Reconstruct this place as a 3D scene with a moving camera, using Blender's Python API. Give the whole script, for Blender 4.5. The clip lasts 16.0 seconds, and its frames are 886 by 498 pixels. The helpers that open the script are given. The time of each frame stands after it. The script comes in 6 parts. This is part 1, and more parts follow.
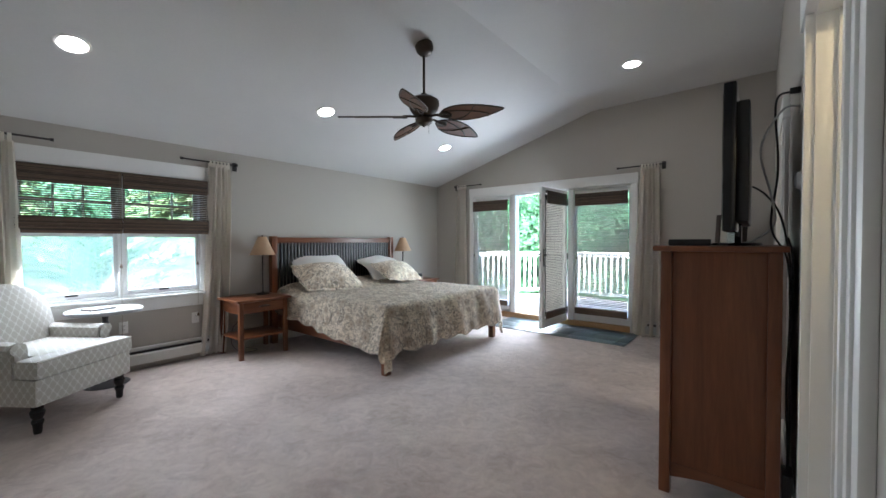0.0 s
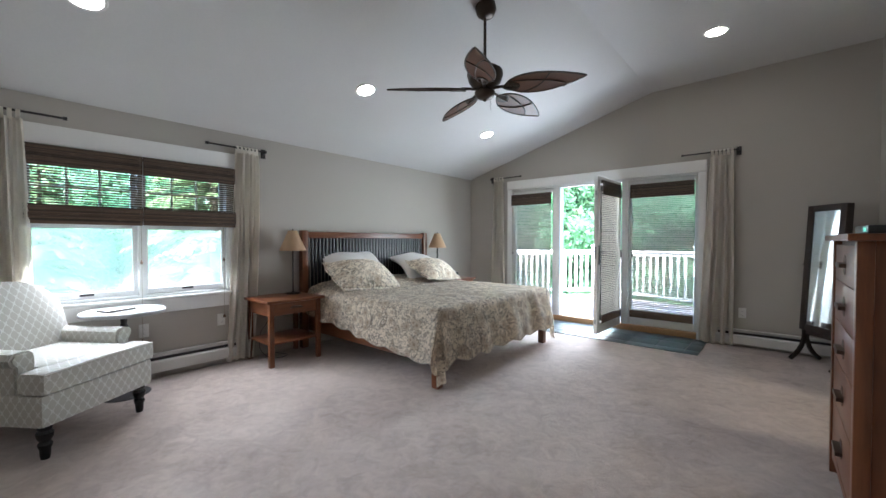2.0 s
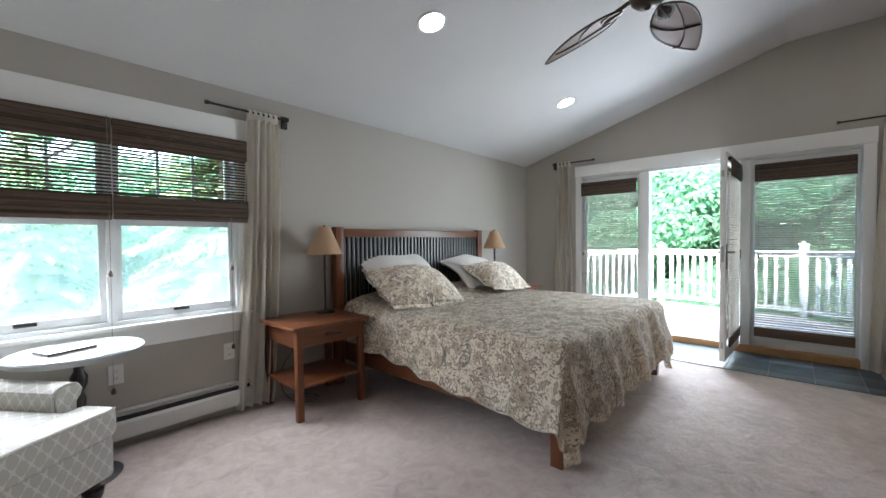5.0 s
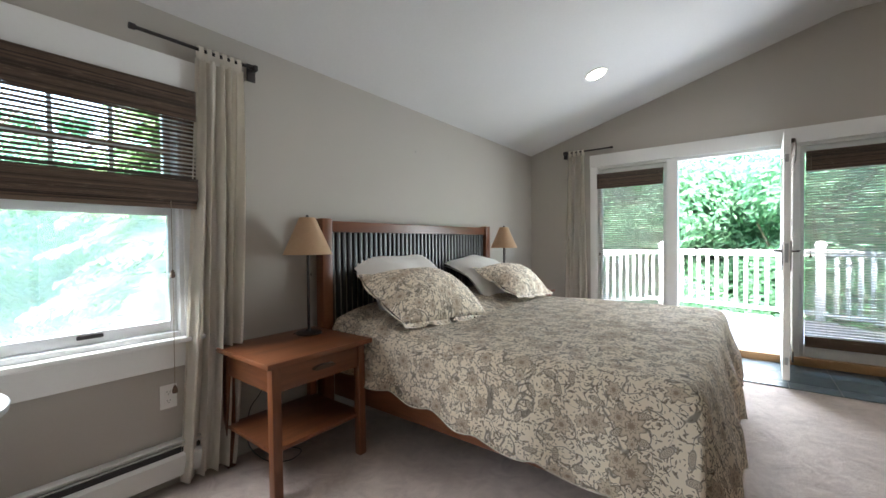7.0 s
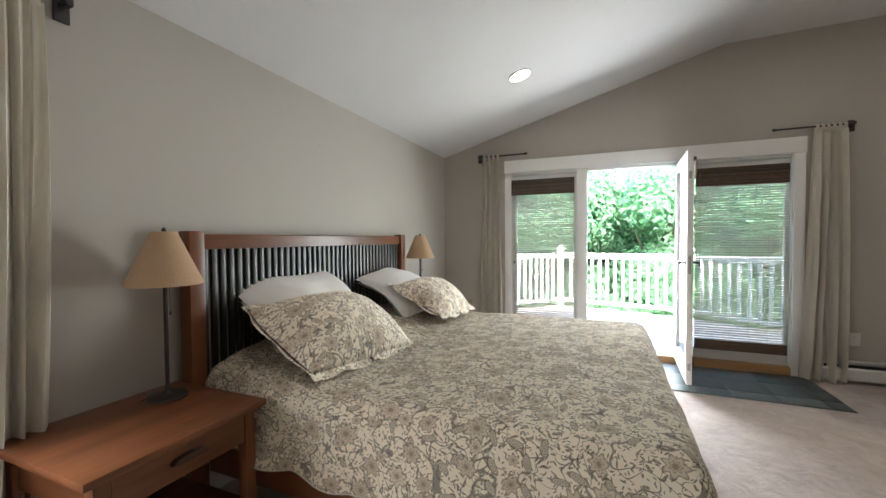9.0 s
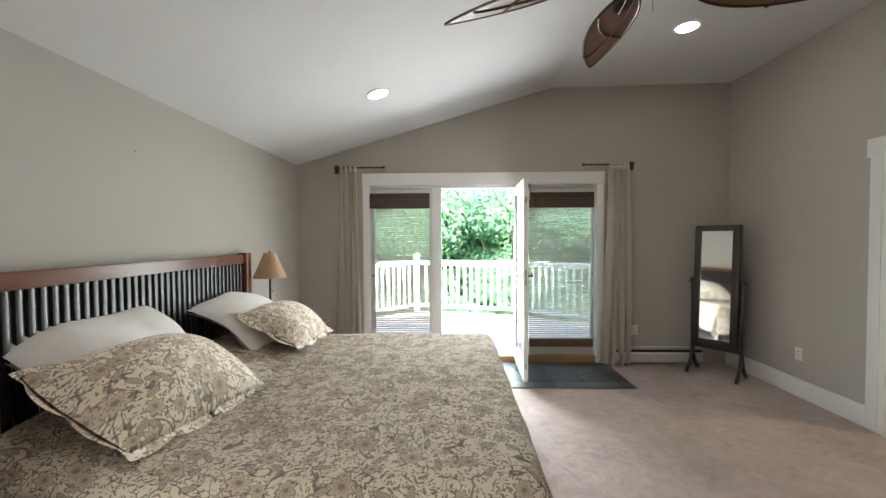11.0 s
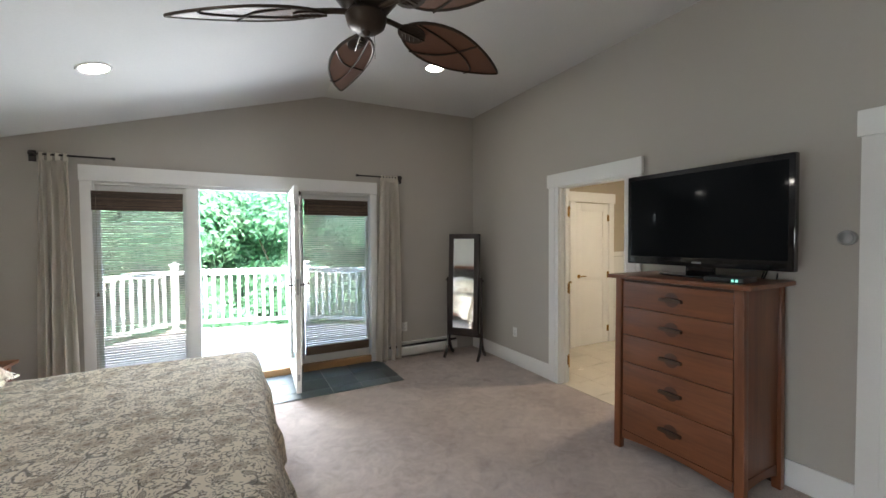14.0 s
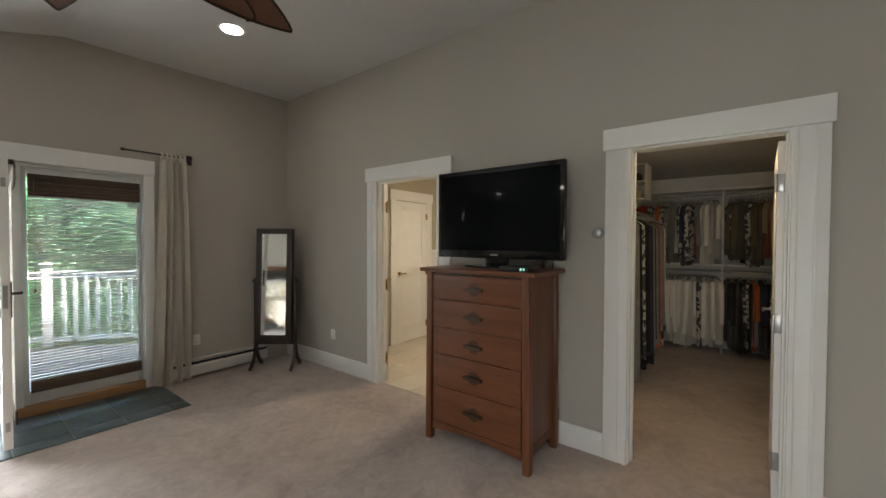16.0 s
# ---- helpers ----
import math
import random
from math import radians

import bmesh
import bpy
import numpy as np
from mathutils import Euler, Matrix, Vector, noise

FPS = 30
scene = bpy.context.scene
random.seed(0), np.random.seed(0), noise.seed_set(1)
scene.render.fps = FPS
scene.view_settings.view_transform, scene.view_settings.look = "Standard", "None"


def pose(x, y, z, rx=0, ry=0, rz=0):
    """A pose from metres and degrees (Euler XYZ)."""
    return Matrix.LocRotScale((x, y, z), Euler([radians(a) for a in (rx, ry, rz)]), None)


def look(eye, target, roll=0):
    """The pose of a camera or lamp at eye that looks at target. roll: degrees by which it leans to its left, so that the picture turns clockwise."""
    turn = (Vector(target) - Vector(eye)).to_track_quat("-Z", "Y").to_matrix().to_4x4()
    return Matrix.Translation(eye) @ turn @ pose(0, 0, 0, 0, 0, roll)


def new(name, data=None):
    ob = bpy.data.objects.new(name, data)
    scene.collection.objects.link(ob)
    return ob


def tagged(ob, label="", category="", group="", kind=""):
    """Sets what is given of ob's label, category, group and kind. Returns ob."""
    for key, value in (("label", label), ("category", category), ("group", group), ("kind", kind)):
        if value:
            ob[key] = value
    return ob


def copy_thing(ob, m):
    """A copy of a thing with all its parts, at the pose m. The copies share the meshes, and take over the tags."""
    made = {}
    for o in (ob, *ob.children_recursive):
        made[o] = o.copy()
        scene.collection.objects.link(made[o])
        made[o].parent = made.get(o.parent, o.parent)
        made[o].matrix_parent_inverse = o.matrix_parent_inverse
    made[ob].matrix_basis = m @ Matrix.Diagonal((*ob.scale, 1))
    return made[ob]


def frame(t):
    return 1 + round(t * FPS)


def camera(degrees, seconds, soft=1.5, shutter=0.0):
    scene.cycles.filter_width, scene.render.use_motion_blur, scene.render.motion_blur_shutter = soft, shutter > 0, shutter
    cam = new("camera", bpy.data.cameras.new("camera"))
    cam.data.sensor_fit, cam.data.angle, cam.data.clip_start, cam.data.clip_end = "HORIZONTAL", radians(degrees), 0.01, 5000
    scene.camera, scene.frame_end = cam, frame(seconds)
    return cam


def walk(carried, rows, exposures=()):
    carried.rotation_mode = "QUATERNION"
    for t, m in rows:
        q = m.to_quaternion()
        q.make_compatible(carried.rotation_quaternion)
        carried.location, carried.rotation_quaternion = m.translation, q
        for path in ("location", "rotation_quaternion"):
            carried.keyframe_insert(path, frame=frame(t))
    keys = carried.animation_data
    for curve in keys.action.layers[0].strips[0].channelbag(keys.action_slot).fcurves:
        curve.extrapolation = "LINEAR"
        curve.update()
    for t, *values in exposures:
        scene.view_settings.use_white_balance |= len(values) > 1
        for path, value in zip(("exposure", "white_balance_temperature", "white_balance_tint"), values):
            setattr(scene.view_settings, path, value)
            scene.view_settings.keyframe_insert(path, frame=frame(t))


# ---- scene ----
cam = camera(97.3, 16.0)
PATH = [
    (0, (0.109, 0.358, 1.286), (-1.145, 1.915, 1.246), -0.1),
    (0.5, (-0.021, 0.389, 1.266), (-1.312, 1.917, 1.228), -0.1),
    (1, (-0.176, 0.407, 1.249), (-1.476, 1.926, 1.21), -0.0),
    (1.5, (-0.331, 0.43, 1.235), (-1.631, 1.949, 1.193), -0.0),
    (2, (-0.504, 0.477, 1.235), (-1.805, 1.996, 1.192), -0.0),
    (2.5, (-0.69, 0.535, 1.221), (-1.994, 2.051, 1.178), -0.1),
    (3, (-0.902, 0.586, 1.216), (-2.218, 2.092, 1.172), -0.1),
    (3.5, (-1.107, 0.658, 1.219), (-2.432, 2.155, 1.175), -0.2),
    (4, (-1.307, 0.764, 1.215), (-2.636, 2.258, 1.173), -0.3),
    (4.5, (-1.505, 0.872, 1.222), (-2.839, 2.362, 1.179), -0.4),
    (5, (-1.719, 0.949, 1.223), (-3.056, 2.436, 1.182), -0.5),
    (7.5, (-2.637, 1.396, 1.185), (-3.764, 3.048, 1.147), -0.5),
    (8, (-2.744, 1.488, 1.212), (-3.757, 3.211, 1.166), -0.4),
    (10.5, (-2.905, 1.658, 1.433), (-3.172, 3.639, 1.383), -0.4),
    (11, (-2.9, 1.635, 1.462), (-2.953, 3.634, 1.408), -0.3),
    (11.5, (-2.885, 1.605, 1.494), (-2.746, 3.599, 1.437), -0.4),
    (12, (-2.864, 1.568, 1.52), (-2.553, 3.543, 1.467), -0.3),
    (12.5, (-2.856, 1.546, 1.536), (-2.382, 3.488, 1.485), -0.3),
    (13, (-2.835, 1.526, 1.531), (-2.201, 3.423, 1.486), -0.2),
    (13.5, (-2.788, 1.505, 1.53), (-2.002, 3.343, 1.484), -0.3),
    (14, (-2.706, 1.514, 1.525), (-1.771, 3.281, 1.473), -0.4),
    (14.5, (-2.635, 1.549, 1.516), (-1.533, 3.217, 1.466), -0.2),
    (15, (-2.554, 1.564, 1.508), (-1.296, 3.118, 1.454), -0.2),
    (15.5, (-2.497, 1.586, 1.494), (-1.079, 2.996, 1.44), -0.2),
    (16, (-2.471, 1.582, 1.457), (-0.888, 2.804, 1.414), 0.2),
]
GAIN = 4.53
LIGHTNESS = [(0.0, -0.15, 5900), (1.5, -0.07, 5950), (3.5, -0.04, 5950), (5.0, -0.14, 6050), (7.5, -0.08, 6450), (10.5, 0.0, 6800), (12.5, -0.03, 6550), (14.0, -0.08, 6400), (16.0, -0.35, 6900)]
walk(cam, [(t, look(eye, target, roll)) for t, eye, target, roll in PATH], [(t, GAIN + s, k, 10.0) for t, s, k in LIGHTNESS])

# ---- light ----
world = bpy.data.worlds.new("sky")
scene.world = world
world.use_nodes = True
wn = world.node_tree
sky = wn.nodes.new("ShaderNodeTexSky")
sky.sky_type = "NISHITA"
sky.sun_disc = False
sky.sun_elevation = radians(44)
sky.sun_rotation = radians(160)
sky.air_density = 1.0
sky.dust_density = 1.0
wn.links.new(sky.outputs[0], wn.nodes["Background"].inputs[0])
wn.nodes["Background"].inputs[1].default_value = 0.15

sun = new("sun", bpy.data.lights.new("sun", "SUN"))
sun.data.energy, sun.data.angle, sun.data.color = 5.0, radians(14.0), (1.0, 0.96, 0.9)
sun.matrix_world = look((3.2, -9.0, 9.3), (0, 0, 0))


XL_FACE = -4.70


def window_light(name, m, w, h, watts, color=(0.93, 0.97, 1.0), spread=175):
    lamp = new(name, bpy.data.lights.new(name, "AREA"))
    lamp.data.shape, lamp.data.size, lamp.data.size_y = "RECTANGLE", w, h
    lamp.data.energy, lamp.data.color = watts, color
    lamp.data.spread = radians(spread)
    lamp.matrix_world = m
    return lamp


window_light("daylight_window", look((XL_FACE, 1.34, 1.05), (0, 1.34, -1.6)), 1.32, 0.55, 1.6, spread=135)
window_light("daylight_door", look((-2.60, 6.185, 1.10), (-2.30, 0, 0.1)), 0.8, 1.8, 3.5, (0.90, 0.97, 1.0), 165)

# ---- materials ----


def nodes_of(name):
    m = bpy.data.materials.new(name)
    m.use_nodes = True
    return m, m.node_tree.nodes, m.node_tree.links, m.node_tree.nodes["Principled BSDF"]


def mixed(nodes, links, a, b, fac):
    mix = nodes.new("ShaderNodeMix")
    mix.data_type = "RGBA"
    for sock, v in ((mix.inputs[6], a), (mix.inputs[7], b), (mix.inputs[0], fac)):
        if hasattr(v, "is_output"):
            links.new(v, sock)
        elif isinstance(v, (int, float)):
            sock.default_value = v
        else:
            sock.default_value = (*v, 1)
    return mix.outputs[2]


def noise_of(nodes, links, vec, scale, detail=3.0, rough=0.6, distort=0.0):
    n = nodes.new("ShaderNodeTexNoise")
    n.inputs["Scale"].default_value, n.inputs["Detail"].default_value = scale, detail
    n.inputs["Roughness"].default_value, n.inputs["Distortion"].default_value = rough, distort
    if vec:
        links.new(vec, n.inputs["Vector"])
    return n.outputs["Fac"]


def ramp_of(nodes, links, fac, lo, hi):
    r = nodes.new("ShaderNodeMapRange")
    r.inputs["From Min"].default_value, r.inputs["From Max"].default_value = lo, hi
    links.new(fac, r.inputs["Value"])
    return r.outputs[0]


def calc(nodes, links, op, a, b=None, c=None):
    n = nodes.new("ShaderNodeMath")
    n.operation = op
    for i, v in enumerate((a, b, c)):
        if v is None:
            continue
        if isinstance(v, (int, float)):
            n.inputs[i].default_value = v
        else:
            links.new(v, n.inputs[i])
    return n.outputs[0]


def bumped(nodes, links, bsdf, height, strength, distance):
    b = nodes.new("ShaderNodeBump")
    b.inputs["Strength"].default_value, b.inputs["Distance"].default_value = strength, distance
    links.new(height, b.inputs["Height"])
    links.new(b.outputs[0], bsdf.inputs["Normal"])


def coords(nodes, links, scale=(1, 1, 1), kind="Object"):
    tc = nodes.new("ShaderNodeTexCoord")
    mp = nodes.new("ShaderNodeMapping")
    mp.inputs["Scale"].default_value = scale
    links.new(tc.outputs[kind], mp.inputs["Vector"])
    return mp.outputs[0]


def plain(name, color, rough=0.5, metal=0.0, vary=0.08, grain=40.0, bump=0.15, depth=0.001, big=3.0, random_piece=0.0):
    """A painted, plastic or metal surface with blotches at two scales and fine relief."""
    m, nodes, links, b = nodes_of(name)
    v = coords(nodes, links)
    n1, n2 = noise_of(nodes, links, v, big), noise_of(nodes, links, v, grain, 4)
    s = calc(nodes, links, "ADD", calc(nodes, links, "MULTIPLY", n1, 0.6), calc(nodes, links, "MULTIPLY", n2, 0.4))
    if random_piece:
        oi = nodes.new("ShaderNodeObjectInfo")
        s = calc(nodes, links, "ADD", s, calc(nodes, links, "MULTIPLY_ADD", oi.outputs["Random"], random_piece, -random_piece / 2))
    fac = ramp_of(nodes, links, s, 0.3, 0.7)
    dark, light = [c * (1 - vary) for c in color], [min(1, c * (1 + vary)) for c in color]
    links.new(mixed(nodes, links, dark, light, fac), b.inputs["Base Color"])
    b.inputs["Roughness"].default_value, b.inputs["Metallic"].default_value = rough, metal
    rr = nodes.new("ShaderNodeMapRange")
    rr.inputs["To Min"].default_value, rr.inputs["To Max"].default_value = max(0.02, rough - 0.06), min(1, rough + 0.06)
    links.new(n1, rr.inputs["Value"])
    links.new(rr.outputs[0], b.inputs["Roughness"])
    if bump:
        bumped(nodes, links, b, n2, bump, depth)
    return m


def wood(name, dark, light, axis=2, rough=0.33, scale=1.0):
    """Stained wood with grain along one axis of the piece."""
    m, nodes, links, b = nodes_of(name)
    sc = [9 * scale] * 3
    sc[axis] = 0.7 * scale
    v = coords(nodes, links, sc)
    oi = nodes.new("ShaderNodeObjectInfo")
    add = nodes.new("ShaderNodeVectorMath")
    add.operation = "ADD"
    comb = nodes.new("ShaderNodeCombineXYZ")
    sh = calc(nodes, links, "MULTIPLY", oi.outputs["Random"], 13.0)
    for i in range(3):
        links.new(sh, comb.inputs[i])
    links.new(v, add.inputs[0])
    links.new(comb.outputs[0], add.inputs[1])
    v = add.outputs[0]
    g1, g2 = noise_of(nodes, links, v, 1.2, 5, 0.65, 0.6), noise_of(nodes, links, v, 7.0, 4, 0.7)
    s = calc(nodes, links, "ADD", calc(nodes, links, "MULTIPLY", g1, 0.65), calc(nodes, links, "MULTIPLY", g2, 0.35))
    links.new(mixed(nodes, links, dark, light, ramp_of(nodes, links, s, 0.33, 0.67)), b.inputs["Base Color"])
    b.inputs["Roughness"].default_value = rough
    bumped(nodes, links, b, g2, 0.12, 0.0008)
    return m


def carpet_material(name, dark, light):
    m, nodes, links, b = nodes_of(name)
    v = coords(nodes, links)
    big, mid, fine = noise_of(nodes, links, v, 1.3, 4, 0.6, 0.5), noise_of(nodes, links, v, 9, 4, 0.7, 1.2), noise_of(nodes, links, v, 240, 3, 0.8)
    s = calc(nodes, links, "ADD", calc(nodes, links, "MULTIPLY", big, 0.42), calc(nodes, links, "MULTIPLY", mid, 0.36))
    s = calc(nodes, links, "ADD", s, calc(nodes, links, "MULTIPLY", fine, 0.35))
    links.new(mixed(nodes, links, dark, light, ramp_of(nodes, links, s, 0.42, 0.68)), b.inputs["Base Color"])
    b.inputs["Roughness"].default_value = 0.95
    b.inputs["Specular IOR Level"].default_value = 0.1
    b.inputs["Sheen Weight"].default_value = 0.25
    h = calc(nodes, links, "ADD", calc(nodes, links, "MULTIPLY", fine, 0.3), calc(nodes, links, "MULTIPLY", mid, 1.0))
    bumped(nodes, links, b, h, 0.7, 0.014)
    return m


def weave_material(name, dark, light, thread=500.0, rough=0.9, trans=0.0):
    """A plain woven cloth, with slubs."""
    m, nodes, links, b = nodes_of(name)
    v = coords(nodes, links)
    n1, n2 = noise_of(nodes, links, v, 5, 4), noise_of(nodes, links, coords(nodes, links, (thread, thread, thread * 0.15)), 1.0, 2)
    s = calc(nodes, links, "ADD", calc(nodes, links, "MULTIPLY", n1, 0.5), calc(nodes, links, "MULTIPLY", n2, 0.5))
    col = mixed(nodes, links, dark, light, ramp_of(nodes, links, s, 0.35, 0.65))
    links.new(col, b.inputs["Base Color"])
    b.inputs["Roughness"].default_value = rough
    b.inputs["Sheen Weight"].default_value = 0.2
    b.inputs["Specular IOR Level"].default_value = 0.15
    bumped(nodes, links, b, n2, 0.25, 0.001)
    if trans:
        tr = nodes.new("ShaderNodeBsdfTranslucent")
        links.new(col, tr.inputs["Color"])
        mx = nodes.new("ShaderNodeMixShader")
        mx.inputs[0].default_value = trans
        links.new(b.outputs[0], mx.inputs[1])
        links.new(tr.outputs[0], mx.inputs[2])
        links.new(mx.outputs[0], nodes["Material Output"].inputs["Surface"])
    return m


def floral_material(name):
    """Cream quilted cotton printed with rosettes, leaves and curling vines."""
    m, nodes, links, b = nodes_of(name)
    tc = nodes.new("ShaderNodeTexCoord")
    fine = nodes.new("ShaderNodeMapping")
    fine.inputs["Scale"].default_value = (1.15, 1.15, 1.0)
    links.new(tc.outputs["UV"], fine.inputs["Vector"])
    uv = fine.outputs[0]
    wob = nodes.new("ShaderNodeTexNoise")
    wob.inputs["Scale"].default_value, wob.inputs["Detail"].default_value = 7.0, 2.0
    links.new(uv, wob.inputs["Vector"])
    ma = nodes.new("ShaderNodeVectorMath")
    ma.operation = "MULTIPLY_ADD"
    ma.inputs[1].default_value = (0.03, 0.03, 0.0)
    links.new(wob.outputs["Color"], ma.inputs[0])
    links.new(uv, ma.inputs[2])
    p = ma.outputs[0]

    def cells(scale, petals, radius, depth, stretch=0.0, off=0.0):
        mp = nodes.new("ShaderNodeMapping")
        mp.inputs["Location"].default_value = (off, off * 1.7, 0)
        links.new(p, mp.inputs["Vector"])
        vo = nodes.new("ShaderNodeTexVoronoi")
        vo.voronoi_dimensions = "2D"
        vo.inputs["Scale"].default_value = scale
        vo.inputs["Randomness"].default_value = 0.75
        links.new(mp.outputs[0], vo.inputs["Vector"])
        # offset from the cell's centre, in metres
        sub = nodes.new("ShaderNodeVectorMath")
        sub.operation = "SUBTRACT"
        links.new(mp.outputs[0], sub.inputs[0])
        links.new(vo.outputs["Position"], sub.inputs[1])
        sep = nodes.new("ShaderNodeSeparateXYZ")
        links.new(sub.outputs[0], sep.inputs[0])
        cs = nodes.new("ShaderNodeSeparateColor")
        links.new(vo.outputs["Color"], cs.inputs[0])
        ang = calc(nodes, links, "ARCTAN2", sep.outputs[1], sep.outputs[0])
        ang = calc(nodes, links, "ADD", ang, calc(nodes, links, "MULTIPLY", cs.outputs[0], 6.28))
        dist = calc(nodes, links, "SQRT", calc(nodes, links, "ADD", calc(nodes, links, "MULTIPLY", sep.outputs[0], sep.outputs[0]),
                                                                  calc(nodes, links, "MULTIPLY", sep.outputs[1], sep.outputs[1])))
        wave = calc(nodes, links, "COSINE", calc(nodes, links, "MULTIPLY", ang, float(petals)))
        lim = calc(nodes, links, "MULTIPLY", calc(nodes, links, "MULTIPLY_ADD", wave, depth, 1.0), radius)
        lim = calc(nodes, links, "MULTIPLY", lim, calc(nodes, links, "MULTIPLY_ADD", cs.outputs[1], 0.6, 0.65))
        q = calc(nodes, links, "DIVIDE", dist, lim)
        if stretch:
            # a slim leaf turned at random
            long_, wide = calc(nodes, links, "MULTIPLY", dist, calc(nodes, links, "COSINE", ang)), calc(nodes, links, "MULTIPLY", dist, calc(nodes, links, "SINE", ang))
            long_, wide = calc(nodes, links, "DIVIDE", long_, radius), calc(nodes, links, "DIVIDE", wide, radius * stretch)
            q = calc(nodes, links, "SQRT", calc(nodes, links, "ADD", calc(nodes, links, "MULTIPLY", long_, long_), calc(nodes, links, "MULTIPLY", wide, wide)))
        return q, cs.outputs[2]

    def inside(q, at=1.0, soft=0.12):
        return calc(nodes, links, "SUBTRACT", 1.0, ramp_of(nodes, links, q, at - soft, at + soft))

    base = mixed(nodes, links, (0.93, 0.825, 0.675), (0.97, 0.88, 0.75), noise_of(nodes, links, uv, 3.0))
    # vines: contour lines of two noises
    ink, grey, taupe = (0.085, 0.066, 0.050), (0.255, 0.20, 0.145), (0.55, 0.455, 0.34)

    def laid(under, tone, mask, strength=1.0):
        return mixed(nodes, links, under, tone, calc(nodes, links, "MULTIPLY", mask, strength))

    def both(a, c):
        return calc(nodes, links, "MULTIPLY", a, c)

    for sc, wid, seed in ((5.2, 0.010, 0.0), (8.0, 0.007, 5.3)):
        mp = nodes.new("ShaderNodeMapping")
        mp.inputs["Location"].default_value = (seed, seed, seed)
        links.new(uv, mp.inputs["Vector"])
        n = noise_of(nodes, links, mp.outputs[0], sc, 1.0, 0.5, 1.1)
        d = calc(nodes, links, "ABSOLUTE", calc(nodes, links, "SUBTRACT", n, 0.5))
        line = calc(nodes, links, "SUBTRACT", 1.0, ramp_of(nodes, links, d, wid * 0.6, wid * 1.5))
        base = laid(base, ink, line, 0.7)
    # sprigs of small slim leaves
    for sc, rad, slim, off in ((24, 0.0150, 0.33, 0.0), (34, 0.0105, 0.30, 7.7), (46, 0.0078, 0.34, 3.1), (58, 0.0060, 0.36, 5.9)):
        q, rnd = cells(sc, 2, rad, 0.62, slim, off)
        keep = calc(nodes, links, "GREATER_THAN", rnd, 0.58)
        tone = mixed(nodes, links, ink, grey, rnd)
        base = laid(base, tone, both(inside(q), keep), 0.8)
        if rad > 0.011:
            base = laid(base, taupe, both(inside(q, 0.5, 0.1), keep), 0.8)
    # broad striped leaves
    q, rnd = cells(10.5, 2, 0.036, 0.62, 0.40, 4.4)
    keep = calc(nodes, links, "GREATER_THAN", rnd, 0.5)
    base = laid(base, ink, both(inside(q, 1.0, 0.06), keep), 0.7)
    base = laid(base, (0.76, 0.66, 0.53), both(inside(q, 0.84, 0.06), keep))
    bars = calc(nodes, links, "GREATER_THAN", calc(nodes, links, "SINE", calc(nodes, links, "MULTIPLY", q, 26.0)), 0.1)
    base = laid(base, grey, both(both(bars, inside(q, 0.8, 0.05)), keep), 0.8)
    # flower heads: petalled, outlined, with a dotted eye
    for sc, pet, rad, off, lim in ((4.9, 9, 0.050, 0.0, 0.15), (6.8, 7, 0.034, 2.2, 0.3)):
        q, rnd = cells(sc, pet, rad, 0.20, off=off)
        keep = calc(nodes, links, "GREATER_THAN", rnd, lim)
        tone = mixed(nodes, links, (0.62, 0.51, 0.39), (0.80, 0.69, 0.55), rnd)
        base = laid(base, grey, both(inside(q, 1.0, 0.05), keep), 0.85)
        base = laid(base, tone, both(inside(q, 0.88, 0.05), keep))
        rings = calc(nodes, links, "GREATER_THAN", calc(nodes, links, "SINE", calc(nodes, links, "MULTIPLY", q, 17.0)), 0.55)
        base = laid(base, grey, both(both(rings, inside(q, 0.8, 0.05)), keep), 0.5)
        base = laid(base, (0.36, 0.26, 0.19), both(inside(q, 0.3, 0.05), keep), 0.8)
    links.new(base, b.inputs["Base Color"])
    b.inputs["Roughness"].default_value = 0.9
    b.inputs["Sheen Weight"].default_value = 0.15
    b.inputs["Specular IOR Level"].default_value = 0.15
    quilt = noise_of(nodes, links, uv, 38.0, 3, 0.6)
    bumped(nodes, links, b, quilt, 0.4, 0.004)
    return m


